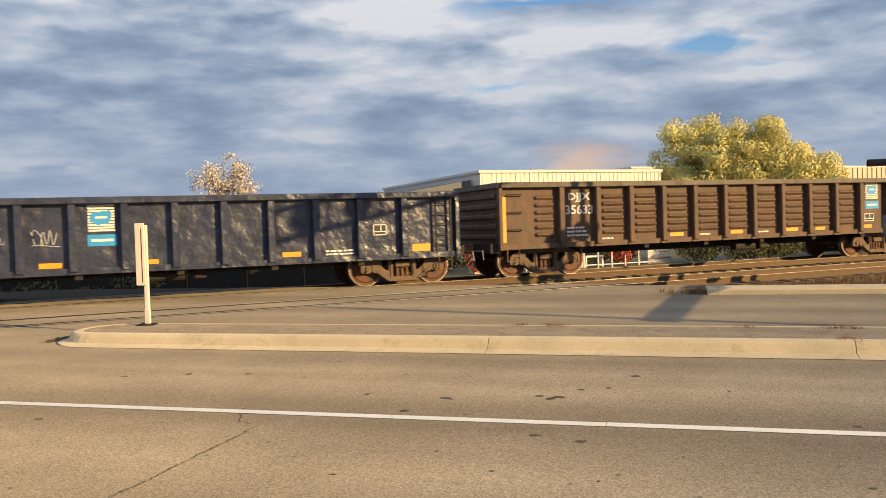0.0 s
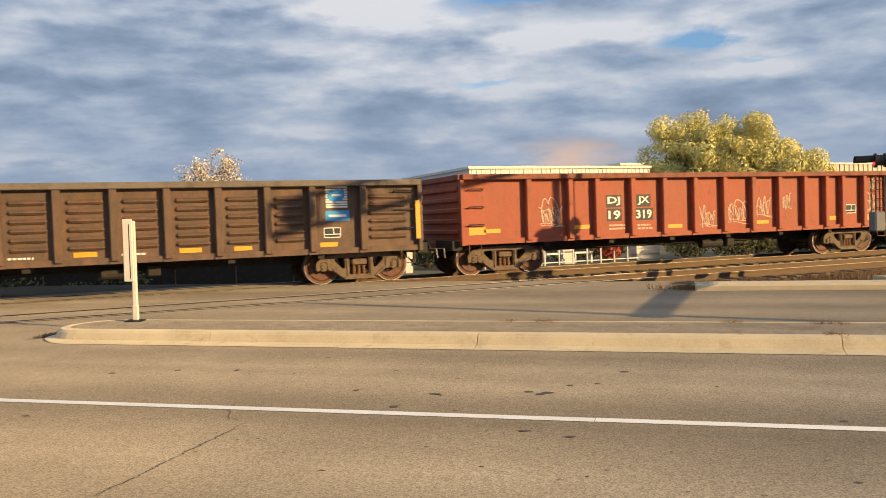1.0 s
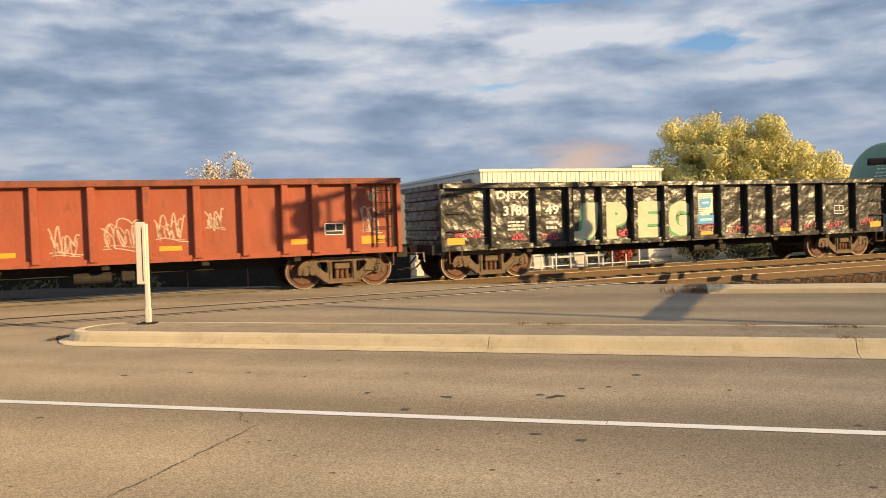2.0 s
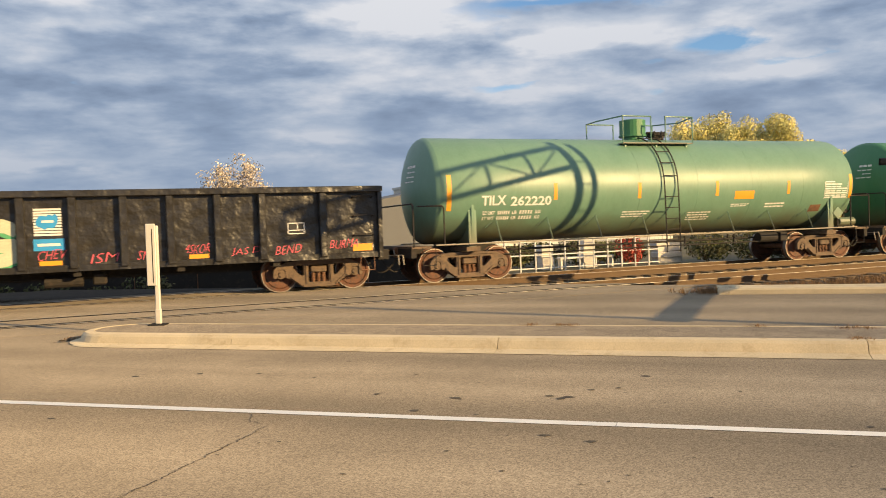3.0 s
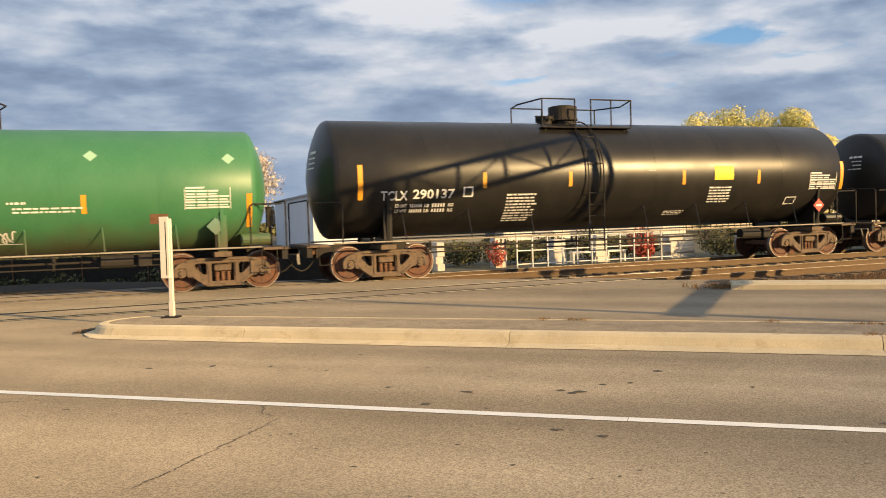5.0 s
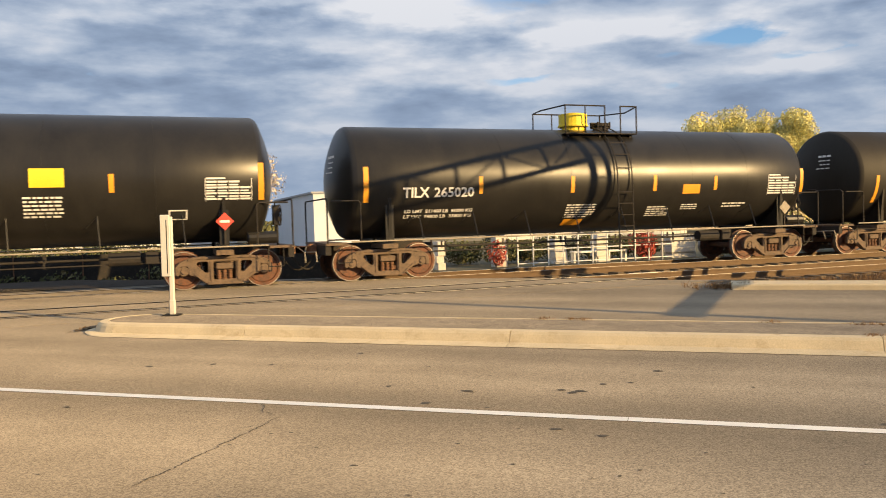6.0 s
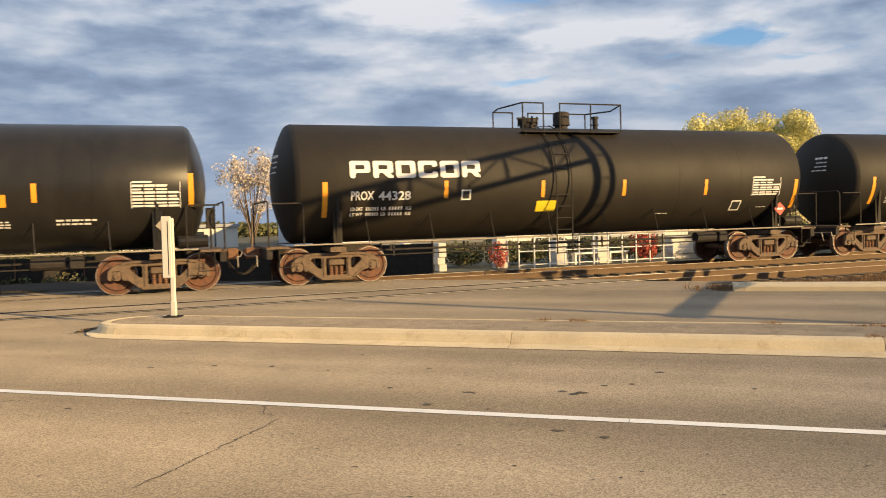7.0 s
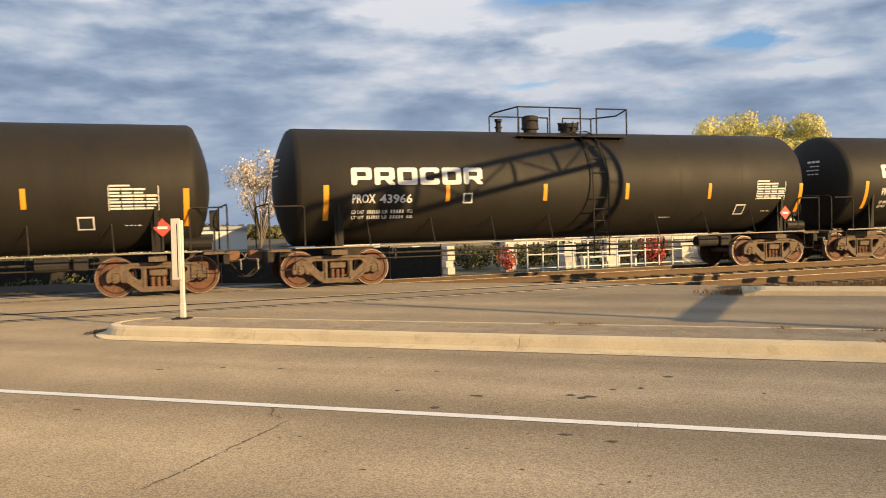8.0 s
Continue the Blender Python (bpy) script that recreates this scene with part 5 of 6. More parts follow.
def tank_marks(tk, mark, bars, oranges, panel, mark_h=0.27):
    """Reporting mark, orange reflectors, small print and the data grid on the shell."""
    for s, x, z, w in mark:
        on_tank(tk, text_bm(s, mark_h, w), x, z, M_WHITE, "reporting_mark")
    for i, (x, z, w, h, rows) in enumerate(bars):
        on_tank(tk, small_print(w, h, rows, i + int(x)), x, z, M_WHITE, "stencil")
    for x, z, w, h in oranges:
        on_tank(tk, rect_bm(w, h), x, z, M_ORANGE, "reflector")
    if panel:
        x, z, w, h = panel
        bm = bmesh.new()
        rg = random.Random(int(x * 7))
        for r in range(7):
            for c in range(4):
                if r < 5 or c < 3:
                    k = rg.uniform(0.78, 0.97)
                    add_rect(bm, c * w / 4, r * h / 7, w / 4 * (k * 0.95 if r % 2 else 0.93), h / 7 * (0.5 if r % 2 else 0.66))
        add_rect(bm, 0, h + 0.012, w * 0.42, 0.04)
        add_rect(bm, -0.03, -0.03, 0.016, h + 0.06)
        add_rect(bm, w, -0.03, 0.016, h + 0.06)
        on_tank(tk, bm, x, z, M_WHITE, "data_grid")


def load_lines(tk, x, z, w, h, top="", low=""):
    """Two stencilled lines: load limit and light weight; figures that cannot be read stay bars."""
    for row, (head, whole) in enumerate((("LT WT", low), ("LD LMT", top))):
        zz = z + row * h * 0.56
        k = h * 0.36
        if whole:
            on_tank(tk, text_bm(whole, k, w, 0.03), x, zz, M_WHITE, "load_line")
            continue
        on_tank(tk, text_bm(head, k, w * 0.2, 0.03), x, zz, M_WHITE, "load_line")
        on_tank(tk, text_bm("LB", k, w * 0.08, 0.03), x + w * 0.5, zz, M_WHITE, "load_line")
        on_tank(tk, text_bm("KG", k, w * 0.09, 0.03), x + w * 0.91, zz, M_WHITE, "load_line")
        for x1, n, p in ((0.25, 6, 0.22), (0.63, 5, 0.24)):
            bm = bmesh.new()
            for i in range(n):
                add_rect(bm, i * w * p / n, 0, w * p / n * 0.62, k)
            on_tank(tk, bm, x + w * x1, zz, M_WHITE, "load_line")


def placard(tk, x, y, z, material):
    car, xc, R, zc = tk
    bm = box(-0.15, 0.15, -0.008, 0.008, -0.15, 0.15, m=pose(x - xc, y, z, 0, 45, 0))
    p = part("placard", bm, material, car)
    if material is M_PLACARD:
        part("placard_bar", box(x - xc - 0.11, x - xc + 0.11, y - 0.013, y - 0.0085, z - 0.03, z + 0.03), M_WHITE, p)
    part("placard_bracket", box(x - xc - 0.02, x - xc + 0.02, y + 0.009, y + 0.03, 1.0, z + 0.1), M_UNDER, car)


def build_tanks():
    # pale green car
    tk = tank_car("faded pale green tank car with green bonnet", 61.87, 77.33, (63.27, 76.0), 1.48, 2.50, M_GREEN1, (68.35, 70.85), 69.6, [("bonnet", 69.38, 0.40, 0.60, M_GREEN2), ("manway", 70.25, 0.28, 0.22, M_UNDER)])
    tank_marks(tk, [("TILX", 63.53, 2.02, 0.73), ("262220", 64.4, 1.99, 1.25)],
               [(68.06, 1.52, 0.95, 0.25, 3), (70.42, 1.32, 0.95, 0.36, 4), (71.95, 1.78, 0.7, 0.12, 2), (73.3, 1.72, 0.8, 0.2, 2)],
               [(62.52, 1.89, 0.13, 0.97), (65.72, 2.14, 0.11, 0.46), (68.5, 2.12, 0.11, 0.46), (71.3, 2.14, 0.11, 0.46), (72.04, 2.02, 0.75, 0.26), (74.1, 2.15, 0.11, 0.42), (76.72, 1.96, 0.13, 0.8)], (75.7, 1.98, 0.95, 0.5))
    load_lines(tk, 63.6, 1.58, 1.75, 0.3)
    on_tank(tk, rect_bm(0.45, 0.26), 75.2, 1.5, M_RUST, "notice_panel")
    placard(tk, 76.3, -1.38, 1.5, M_GREEN1)
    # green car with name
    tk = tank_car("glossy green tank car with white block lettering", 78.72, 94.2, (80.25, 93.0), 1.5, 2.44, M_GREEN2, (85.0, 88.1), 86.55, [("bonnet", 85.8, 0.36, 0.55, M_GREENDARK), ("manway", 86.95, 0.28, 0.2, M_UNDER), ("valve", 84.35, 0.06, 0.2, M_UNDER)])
    block_letters(tk, 80.5, 2.47, 3.82, 0.45)
    tank_marks(tk, [("PROX", 80.51, 2.08, 0.70), ("71060", 81.39, 2.05, 0.78)],
               [(84.3, 2.98, 0.5, 0.28, 4), (88.6, 1.95, 1.4, 0.16, 2), (88.5, 2.15, 0.4, 0.1, 1)],
               [(79.5, 1.47, 0.13, 0.95), (83.12, 1.95, 0.11, 0.43), (83.69, 1.91, 0.8, 0.28), (85.4, 1.9, 0.11, 0.43), (87.6, 1.91, 0.11, 0.43), (89.97, 1.91, 0.11, 0.43), (93.58, 1.43, 0.13, 0.88)], (92.2, 1.97, 1.0, 0.46), 0.23)
    load_lines(tk, 80.51, 1.64, 1.9, 0.3)
    for i, (x, w) in enumerate(((80.7, 1.35), (82.42, 1.15), (83.85, 1.15), (85.35, 1.15))):
        on_tank(tk, spray_word(w, (0.6, 0.66, 0.68, 0.95)[i], 60 + i, 0.042), x, 1.10, M_WHITE, "graffiti")
    on_tank(tk, scribble(1.3, 0.45, 70, 0.035, 6), 87.42, 1.14, M_WHITE, "graffiti")
    on_tank(tk, scribble(0.5, 0.3, 73, 0.03, 3), 79.8, 1.75, M_WHITE, "graffiti")
    for x, z in ((79.51, 3.35), (82.85, 3.24), (86.18, 3.14), (90.19, 3.27), (93.2, 3.18)):
        bm = bmesh.new()
        bm.faces.new([bm.verts.new(p) for p in ((0, -0.15, 0), (0.15, 0, 0), (0, 0.15, 0), (-0.15, 0, 0))])
        on_tank(tk, bm, x, z, M_DIAMOND, "diamond_mark")
    on_tank(tk, rect_bm(0.4, 0.26), 91.4, 1.6, M_RUST, "notice_panel")
    placard(tk, 92.85, -1.38, 1.55, M_GREEN1)
    # gloss black car
    tk = tank_car("glossy black tank car", 95.35, 112.6, (97.1, 111.29), 1.57, 2.68, M_TANKBLACK, (101.8, 104.7), 103.1, [("bonnet", 103.0, 0.42, 0.5, M_UNDER), ("manway", 102.4, 0.25, 0.2, M_UNDER)])
    tank_marks(tk, [("TCLX", 96.9, 2.04, 0.72), ("290137", 97.76, 2.07, 1.15)], [(100.42, 1.26, 0.95, 0.95, 10), (104.9, 2.75, 0.3, 0.06, 1), (107.05, 1.75, 0.8, 0.55, 6), (105.67, 1.31, 0.7, 0.2, 3)],
               [(96.3, 2.07, 0.13, 0.9), (99.7, 2.33, 0.11, 0.42), (102.28, 2.34, 0.11, 0.42), (106.05, 2.34, 0.11, 0.42), (108.8, 2.33, 0.11, 0.42), (112.1, 2.1, 0.13, 0.9)], (110.9, 2.12, 1.03, 0.48), 0.26)
    on_tank(tk, rect_bm(0.7, 0.42), 107.2, 2.46, M_YELLOW, "yellow_panel")
    on_tank(tk, rect_bm(0.42, 0.28), 110.05, 1.6, M_WHITE, "data_frame")
    on_tank(tk, rect_bm(0.35, 0.21), 110.085, 1.635, M_BLACKDECAL, "data_panel", 0.003)
    load_lines(tk, 97.3, 1.68, 1.6, 0.28)
    data = (99.15, 2.1)
    on_tank(tk, rect_bm(0.28, 0.28), *data, M_WHITE, "data_frame")
    on_tank(tk, rect_bm(0.2, 0.2), data[0] + 0.04, data[1] + 0.04, M_BLACKDECAL, "data_panel", 0.003)
    placard(tk, 111.3, -1.45, 1.62, M_PLACARD)
    # black car with yellow bonnet
    tk = tank_car("black tank car with yellow valve bonnet", 114.06, 129.22, (115.39, 128.04), 1.5, 2.56, M_TANKBLACK, (120.75, 123.1), 122.3, [("bonnet", 121.56, 0.42, 0.46, M_YELLOW), ("manway", 122.5, 0.28, 0.2, M_UNDER)])
    tank_marks(tk, [("TILX", 115.74, 2.09, 0.72), ("265020", 116.59, 2.09, 1.12)], [(120.57, 1.35, 0.95, 0.5, 6), (123.26, 1.32, 0.8, 0.4, 5), (124.43, 1.55, 0.6, 0.22, 3), (125.91, 1.6, 0.85, 0.2, 2)],
               [(114.7, 1.98, 0.13, 0.92), (117.85, 2.17, 0.11, 0.46), (120.62, 2.16, 0.11, 0.46), (123.32, 2.17, 0.11, 0.46), (124.36, 2.07, 0.6, 0.28), (125.46, 2.17, 0.11, 0.42), (128.74, 2.0, 0.12, 0.8), (120.62, 0.98, 0.62, 0.3)], (127.52, 2.02, 1.03, 0.55))
    load_lines(tk, 115.82, 1.48, 1.9, 0.3, "LD LMT  211400 LB  95890 KG", "LT WT  74800 LB  33800 KG")
    placard(tk, 128.2, -1.4, 1.6, M_STEELPAINT)
    # brownish black cars with name, three alike
    for i, (x, num) in enumerate(((130.85, "44328"), (148.93, "43966"), (166.42, "43974"))):
        flip = i == 1
        d = x - 130.85
        fit = [("manway", 138.3 + d, 0.28, 0.26, M_UNDER), ("bonnet", 139.4 + d, 0.24, 0.46, M_UNDER), ("valve", 140.55 + d, 0.08, 0.3, M_UNDER)]
        if flip:
            fit = [("valve", 155.35, 0.08, 0.3, M_UNDER), ("bonnet", 156.35, 0.24, 0.46, M_UNDER), ("manway", 157.6, 0.28, 0.26, M_UNDER)]
        plat = (137.65 + d, 140.8 + d) if not flip else (155.5, 158.95)
        tk = tank_car("dusty brown-black tank car with white block lettering", x, x + (16.5 if i == 0 else 16.38), (132.27 + d, 146.07 + d), 1.555 if i == 0 else 1.53, 2.585 if i == 0 else 2.57, M_TANKDARK, plat, 138.55 + d if not flip else 157.7, fit)
        load_lines(tk, 132.6 + d, 1.64, 1.6, 0.28)
        dz = -0.1 if flip else 0.0
        block_letters(tk, 132.58 + d, 2.64 + dz, 3.6, 0.45)
        tank_marks(tk, [("PROX", 132.6 + d, 2.08, 0.6), (num, 133.31 + d, 2.07, 0.86)], [(141.8 + d, 1.45, 0.4, 0.05, 1), (145.4 + d, 1.6, 0.4, 0.05, 1)],
                   [(131.88 + d, 1.62, 0.13, 0.93), (135.08 + d, 2.1, 0.11, 0.46), (137.9 + d, 2.08, 0.11, 0.46), (140.48 + d, 2.08, 0.11, 0.46), (143.3 + d, 2.06, 0.11, 0.46), (146.68 + d, 1.55, 0.13, 0.95)], (145.1 + d, 2.02, 1.03, 0.52), 0.24)
        on_tank(tk, rect_bm(0.27, 0.28), 135.56 + d, 2.04, M_WHITE, "data_frame")
        on_tank(tk, rect_bm(0.19, 0.2), 135.60 + d, 2.08, M_BLACKDECAL, "data_panel", 0.003)
        on_tank(tk, rect_bm(0.36, 0.36), 144.4 + d, 1.5, M_WHITE, "data_frame")
        on_tank(tk, rect_bm(0.29, 0.28), 144.435 + d, 1.54, M_BLACKDECAL, "data_panel", 0.003)
        if i == 0:
            on_tank(tk, rect_bm(0.6, 0.33), 137.8 + d, 1.65, M_YELLOW, "yellow_panel")
        placard(tk, 146.2 + d, -1.42, 1.6, M_PLACARD)


build_tanks()
# ---------------------------------------------------------------- beyond the tracks


def leaf_cloud(lobes, count, size, seed, shell=0.35, droop=0.0, clumps=0, clump=0.25):
    """Many small leaves: spread through the outer part of overlapping ellipsoids, or gathered in round clumps set over them."""
    rnd = random.Random(seed)

    def any_way():
        return Vector((rnd.gauss(0, 1), rnd.gauss(0, 1), rnd.gauss(0, 1))).normalized()

    if clumps:
        area = sum((l[3] * l[5]) for l in lobes)
        small = []
        for cx, cy, cz, rx, ry, rz in lobes:
            for _ in range(max(3, int(clumps * rx * rz / area))):
                d = any_way()
                k = rnd.uniform(0.72, 0.98)
                r = clump * rnd.uniform(0.6, 1.35)
                small.append((cx + rx * d.x * k, cy + ry * d.y * k, cz + rz * d.z * k, r * 1.15, r * 1.15, r))
        lobes = small
    verts, faces = [], []
    total = sum(l[3] * l[4] * l[5] for l in lobes)
    for cx, cy, cz, rx, ry, rz in lobes:
        sub = [any_way() for _ in range(26)]
        for _ in range(int(count * rx * ry * rz / total)):
            d = any_way()
            near = max(d.dot(s) for s in sub)
            lump = 0.80 + 0.26 * max(0.0, (near - 0.75) / 0.25)
            k = lump * (1 - shell * rnd.random() ** 1.6)
            p = Vector((cx + rx * d.x * k, cy + ry * d.y * k, cz + rz * d.z * k - droop * rnd.random()))
            s = size * rnd.uniform(0.55, 1.35)
            a = (any_way() + d * (2.2 if clumps else 0.9)).normalized()
            b = a.orthogonal().normalized()
            c = a.cross(b)
            i = len(verts)
            verts += [p + b * s, p + c * s * 0.55 + a * s * 0.2, p - b * s * 0.9, p - c * s * 0.6 + a * s * 0.15]
            faces.append((i, i + 1, i + 2, i + 3))
    me = bpy.data.meshes.new("crown")
    me.from_pydata([tuple(v) for v in verts], [], faces)
    return me


def add_limb(bm, p, q, r0, r1, rnd, k=4):
    pts = [Vector(p).lerp(Vector(q), i / k) + Vector((rnd.gauss(0, 1), rnd.gauss(0, 1), rnd.gauss(0, 0.4))) * (r0 * 0.7 if 0 < i < k else 0) for i in range(k + 1)]
    for i in range(k):
        add_rod(bm, pts[i], pts[i + 1], r0 + (r1 - r0) * i / k, 7, r0 + (r1 - r0) * (i + 1) / k)
    return pts


def tree(label, base, trunk_h, r, lobes, count, size, leaf, seed, twigs=8, droop=0.0, shell=0.5, clumps=0, clump=0.25, turn=0.0):
    rnd = random.Random(seed)
    t = thing("tree", label, "tree", m=pose(*base, 0, 0, turn))
    bm = bmesh.new()
    add_limb(bm, (0, 0, 0), (0, 0, trunk_h), r, r * 0.7, rnd)
    for i in range(twigs):
        l = lobes[i % len(lobes)]
        d = Vector((rnd.gauss(0, 1), rnd.gauss(0, 1), rnd.uniform(0.1, 1.3))).normalized()
        tip = Vector((l[0] + l[3] * d.x * 0.8, l[1] + l[4] * d.y * 0.8, l[2] + l[5] * d.z * 0.75))
        pts = add_limb(bm, (0, 0, trunk_h * rnd.uniform(0.65, 1.0)), tip, r * 0.5, r * 0.08, rnd)
        for j in range(3):
            e = pts[2] + Vector((rnd.gauss(0, 1), rnd.gauss(0, 1), rnd.uniform(0, 1.2))) * l[5] * 0.3
            add_limb(bm, pts[2 if j else 3], e, r * 0.16, r * 0.04, rnd, 3)
    part("trunk", bm, M_BARK, t)
    me = leaf_cloud(lobes, count, size, seed, shell, droop, clumps, clump)
    me.materials.append(leaf)
    again("crown", me, t)
    return t


def conifer(base, h, r, seed):
    rnd = random.Random(seed)
    t = thing("conifer", "small dark green spruce tree", "tree", m=pose(*base))
    part("trunk", rod((0, 0, 0), (0, 0, h * 0.95), 0.12, 8, 0.02), M_BARK, t)
    verts, faces = [], []
    for k in range(16):
        z = h * (0.1 + 0.88 * k / 15)
        rr = r * (1 - k / 16) * rnd.uniform(0.85, 1.1) + 0.05
        for j in range(26):
            a = rnd.uniform(0, 6.283)
            for s in range(4):
                d = rr * (0.35 + 0.65 * (s + rnd.random()) / 4)
                p = Vector((d * math.cos(a), d * math.sin(a), z - d * 0.25 + rnd.gauss(0, 0.05)))
                w = 0.13 * rnd.uniform(0.7, 1.4)
                i = len(verts)
                o = Vector((math.cos(a), math.sin(a), 0.15))
                q = Vector((-math.sin(a), math.cos(a), rnd.gauss(0, 0.4)))
                verts += [p + o * w, p + q * w * 0.5, p - o * w, p - q * w * 0.5 + Vector((0, 0, 0.05))]
                faces.append((i, i + 1, i + 2, i + 3))
    me = bpy.data.meshes.new("crown")
    me.from_pydata([tuple(v) for v in verts], [], faces)
    me.materials.append(M_LEAFG)
    again("crown", me, t)


def shrub(label, x, y, z, w, h, leaf, seed, count=500, size=0.09):
    t = thing("shrub", label, "shrub", m=pose(x, y, z))
    rnd = random.Random(seed)
    bm = bmesh.new()
    for i in range(7):
        add_limb(bm, (0, 0, 0), (rnd.uniform(-w, w) * 0.4, rnd.uniform(-w, w) * 0.3, h * 0.8), 0.02, 0.006, rnd, 3)
    part("stems", bm, M_BARK, t)
    me = leaf_cloud([(0, 0, h * 0.55, w / 2, w / 2.4, h / 2), (w * 0.2, 0, h * 0.4, w / 3, w / 3, h * 0.38)], count, size, seed, 0.6)
    me.materials.append(leaf)
    again("crown", me, t)


G = -0.95


def build_far():
    # long cream warehouse
    b = thing("warehouse", "long low cream metal warehouse with flat roof", "building")
    part("wall", box(37.4, 62.0, 60, 95, G, 7.35), M_CREAM, b)
    part("parapet", box(37.2, 62.2, 59.8, 95.2, 7.35, 7.65), M_CREAM, b)
    for k in range(41):
        x = 37.7 + k * 0.6
        part("panel_seam", box(x - 0.03, x + 0.03, 59.95, 59.998, G, 7.33), M_CREAM, b)
    part("roof_unit", box(47.2, 49.4, 66, 68, 7.3, 8.2, bevel=0.05), M_GREYROOF, b)
    for x in (41, 46, 51, 56):
        part("dock_door", box(x, x + 2.6, 59.9, 59.96, G, 2.6), M_GREYROOF, b)
    b = thing("warehouse", "grey pitched-roof shed beside the cream warehouse", "building")
    bm = bmesh.new()
    vs = [[bm.verts.new(c) for c in ((22.0, y, G), (37.1, y, G), (37.1, y, 6.7), (30.5, y, 5.6), (22.0, y, 4.2))] for y in (62, 90)]
    bm.faces.new(vs[0])
    bm.faces.new(vs[1])
    for i in range(5):
        bm.faces.new((vs[0][i], vs[0][(i + 1) % 5], vs[1][(i + 1) % 5], vs[1][i]))
    bmesh.ops.recalc_face_normals(bm, faces=bm.faces)
    # the wall's grey is darkened to hold the shade it stands in
    part("wall", bm, M_SHED, b)
    b = thing("warehouse", "white low industrial hall", "building")
    part("wall", box(16.0, 21.9, 60, 85, G, 4.6), M_HALL, b)
    part("roof", box(15.8, 22.0, 59.8, 85.2, 4.6, 4.8), M_GREYROOF, b)
    b = thing("warehouse", "tan ribbed metal warehouse behind the yellow tree", "building")
    part("wall", box(72, 190, 80, 120, G, 9.3), M_TANWALL, b)
    part("parapet", box(71.8, 190.2, 79.8, 120.2, 9.3, 9.6), M_CREAM, b)
    for k in range(100):
        x = 73 + k * 1.15
        part("panel_rib", box(x - 0.18, x + 0.18, 79.85, 79.99, G, 9.28), M_TANWALL, b)
    b = thing("warehouse", "distant low white buildings on the horizon", "building")
    part("wall", box(-60, 10.5, 82, 110, G, 1.6), M_CREAM, b)
    part("roof", box(-60.3, 10.8, 81.6, 110.4, 1.6, 2.0), M_GREYROOF, b)
    for k in range(14):
        part("window", box(-58 + k * 4.8, -56 + k * 4.8, 81.9, 81.98, 0.2, 1.1), M_DARKGLASS, b)
    for x in (-5.3, -3.4):
        p = thing("light_pole", "slim white parking-lot light pole", "lamp post", "parking lot poles", m=pose(x, 40, G))
        part("pole", rod((0, 0, 0), (0, 0, 3.6), 0.07, 8, 0.05), M_FENCE, p)
        part("lamp_head", box(-0.3, 0.3, -0.12, 0.12, 3.6, 3.72, bevel=0.03), M_FENCE, p)
    tree("large rounded yellow-green autumn willow tree", (71.4, 57, G), 3.8, 0.6,
         [(-6.8, 0, 10.0, 3.2, 3.6, 4.7), (-3.0, 0, 10.1, 4.6, 4.4, 5.0), (1.0, -0.6, 9.9, 4.6, 4.6, 4.8), (3.8, -0.4, 9.2, 3.2, 3.4, 4.6), (-7.2, 0, 5.4, 3.0, 3.2, 4.4),
          (-2.5, -1.6, 5.6, 5.0, 4.4, 4.4), (3.4, -1.8, 5.4, 4.6, 4.2, 4.6), (7.2, -0.4, 6.8, 3.4, 3.6, 4.6), (9.2, -0.4, 4.6, 2.8, 3.2, 4.2), (0.0, 0.5, 8.0, 7.0, 3.6, 5.0)],
         150000, 0.15, M_LEAFY, 3, 14, 0.05, 0.3, 460, 1.15, -42.0)
    tree("small half-bare tree with pale turning leaves", (4.85, 20, G), 2.2, 0.09, [(-0.75, 0, 5.0, 0.85, 0.9, 0.9), (0.05, 0, 5.55, 0.95, 0.9, 1.05), (0.85, 0, 5.0, 0.8, 0.9, 0.85), (0.1, 0, 4.2, 1.35, 1.2, 1.0)], 4200, 0.066, M_LEAFP, 5, 16, 0.1, 0.95, 110, 0.36, -15.0)
    conifer((-2.4, 25, G), 3.9, 1.25, 2)
    conifer((-7.5, 33, G), 3.4, 1.2, 6)
    # distant tree line
    rnd = random.Random(9)
    lobes = []
    for k in range(60):
        x = -260 + k * 9
        if -40 < x < 30:
            lobes.append((x, 190 + rnd.uniform(-8, 8), rnd.uniform(0.5, 1.0), rnd.uniform(6, 9), 5, rnd.uniform(1.6, 2.6)))
    me = leaf_cloud(lobes, 5000, 0.7, 12, 0.6)
    me.materials.append(M_LEAFB)
    tagged(again("far_woods", me, None), "distant low autumn woods on the horizon", "woods", kind="stuff")
    # white pipe fence behind the tracks
    f = thing("fence", "white welded pipe fence behind the tracks", "fence")
    x = 17.3
    while x < 26.6:
        part("post", rod((x, 15.0, G), (x, 15.0, 0.62), 0.04, 6), M_FENCE, f)
        x += 0.86
    for z in (0.56, -0.12, -0.8):
        part("rail", rod((17.3, 15.05, z), (26.6, 15.05, z), 0.032, 6), M_FENCE, f)
    # stone blocks and benches stacked behind the fence
    r = random.Random(31)
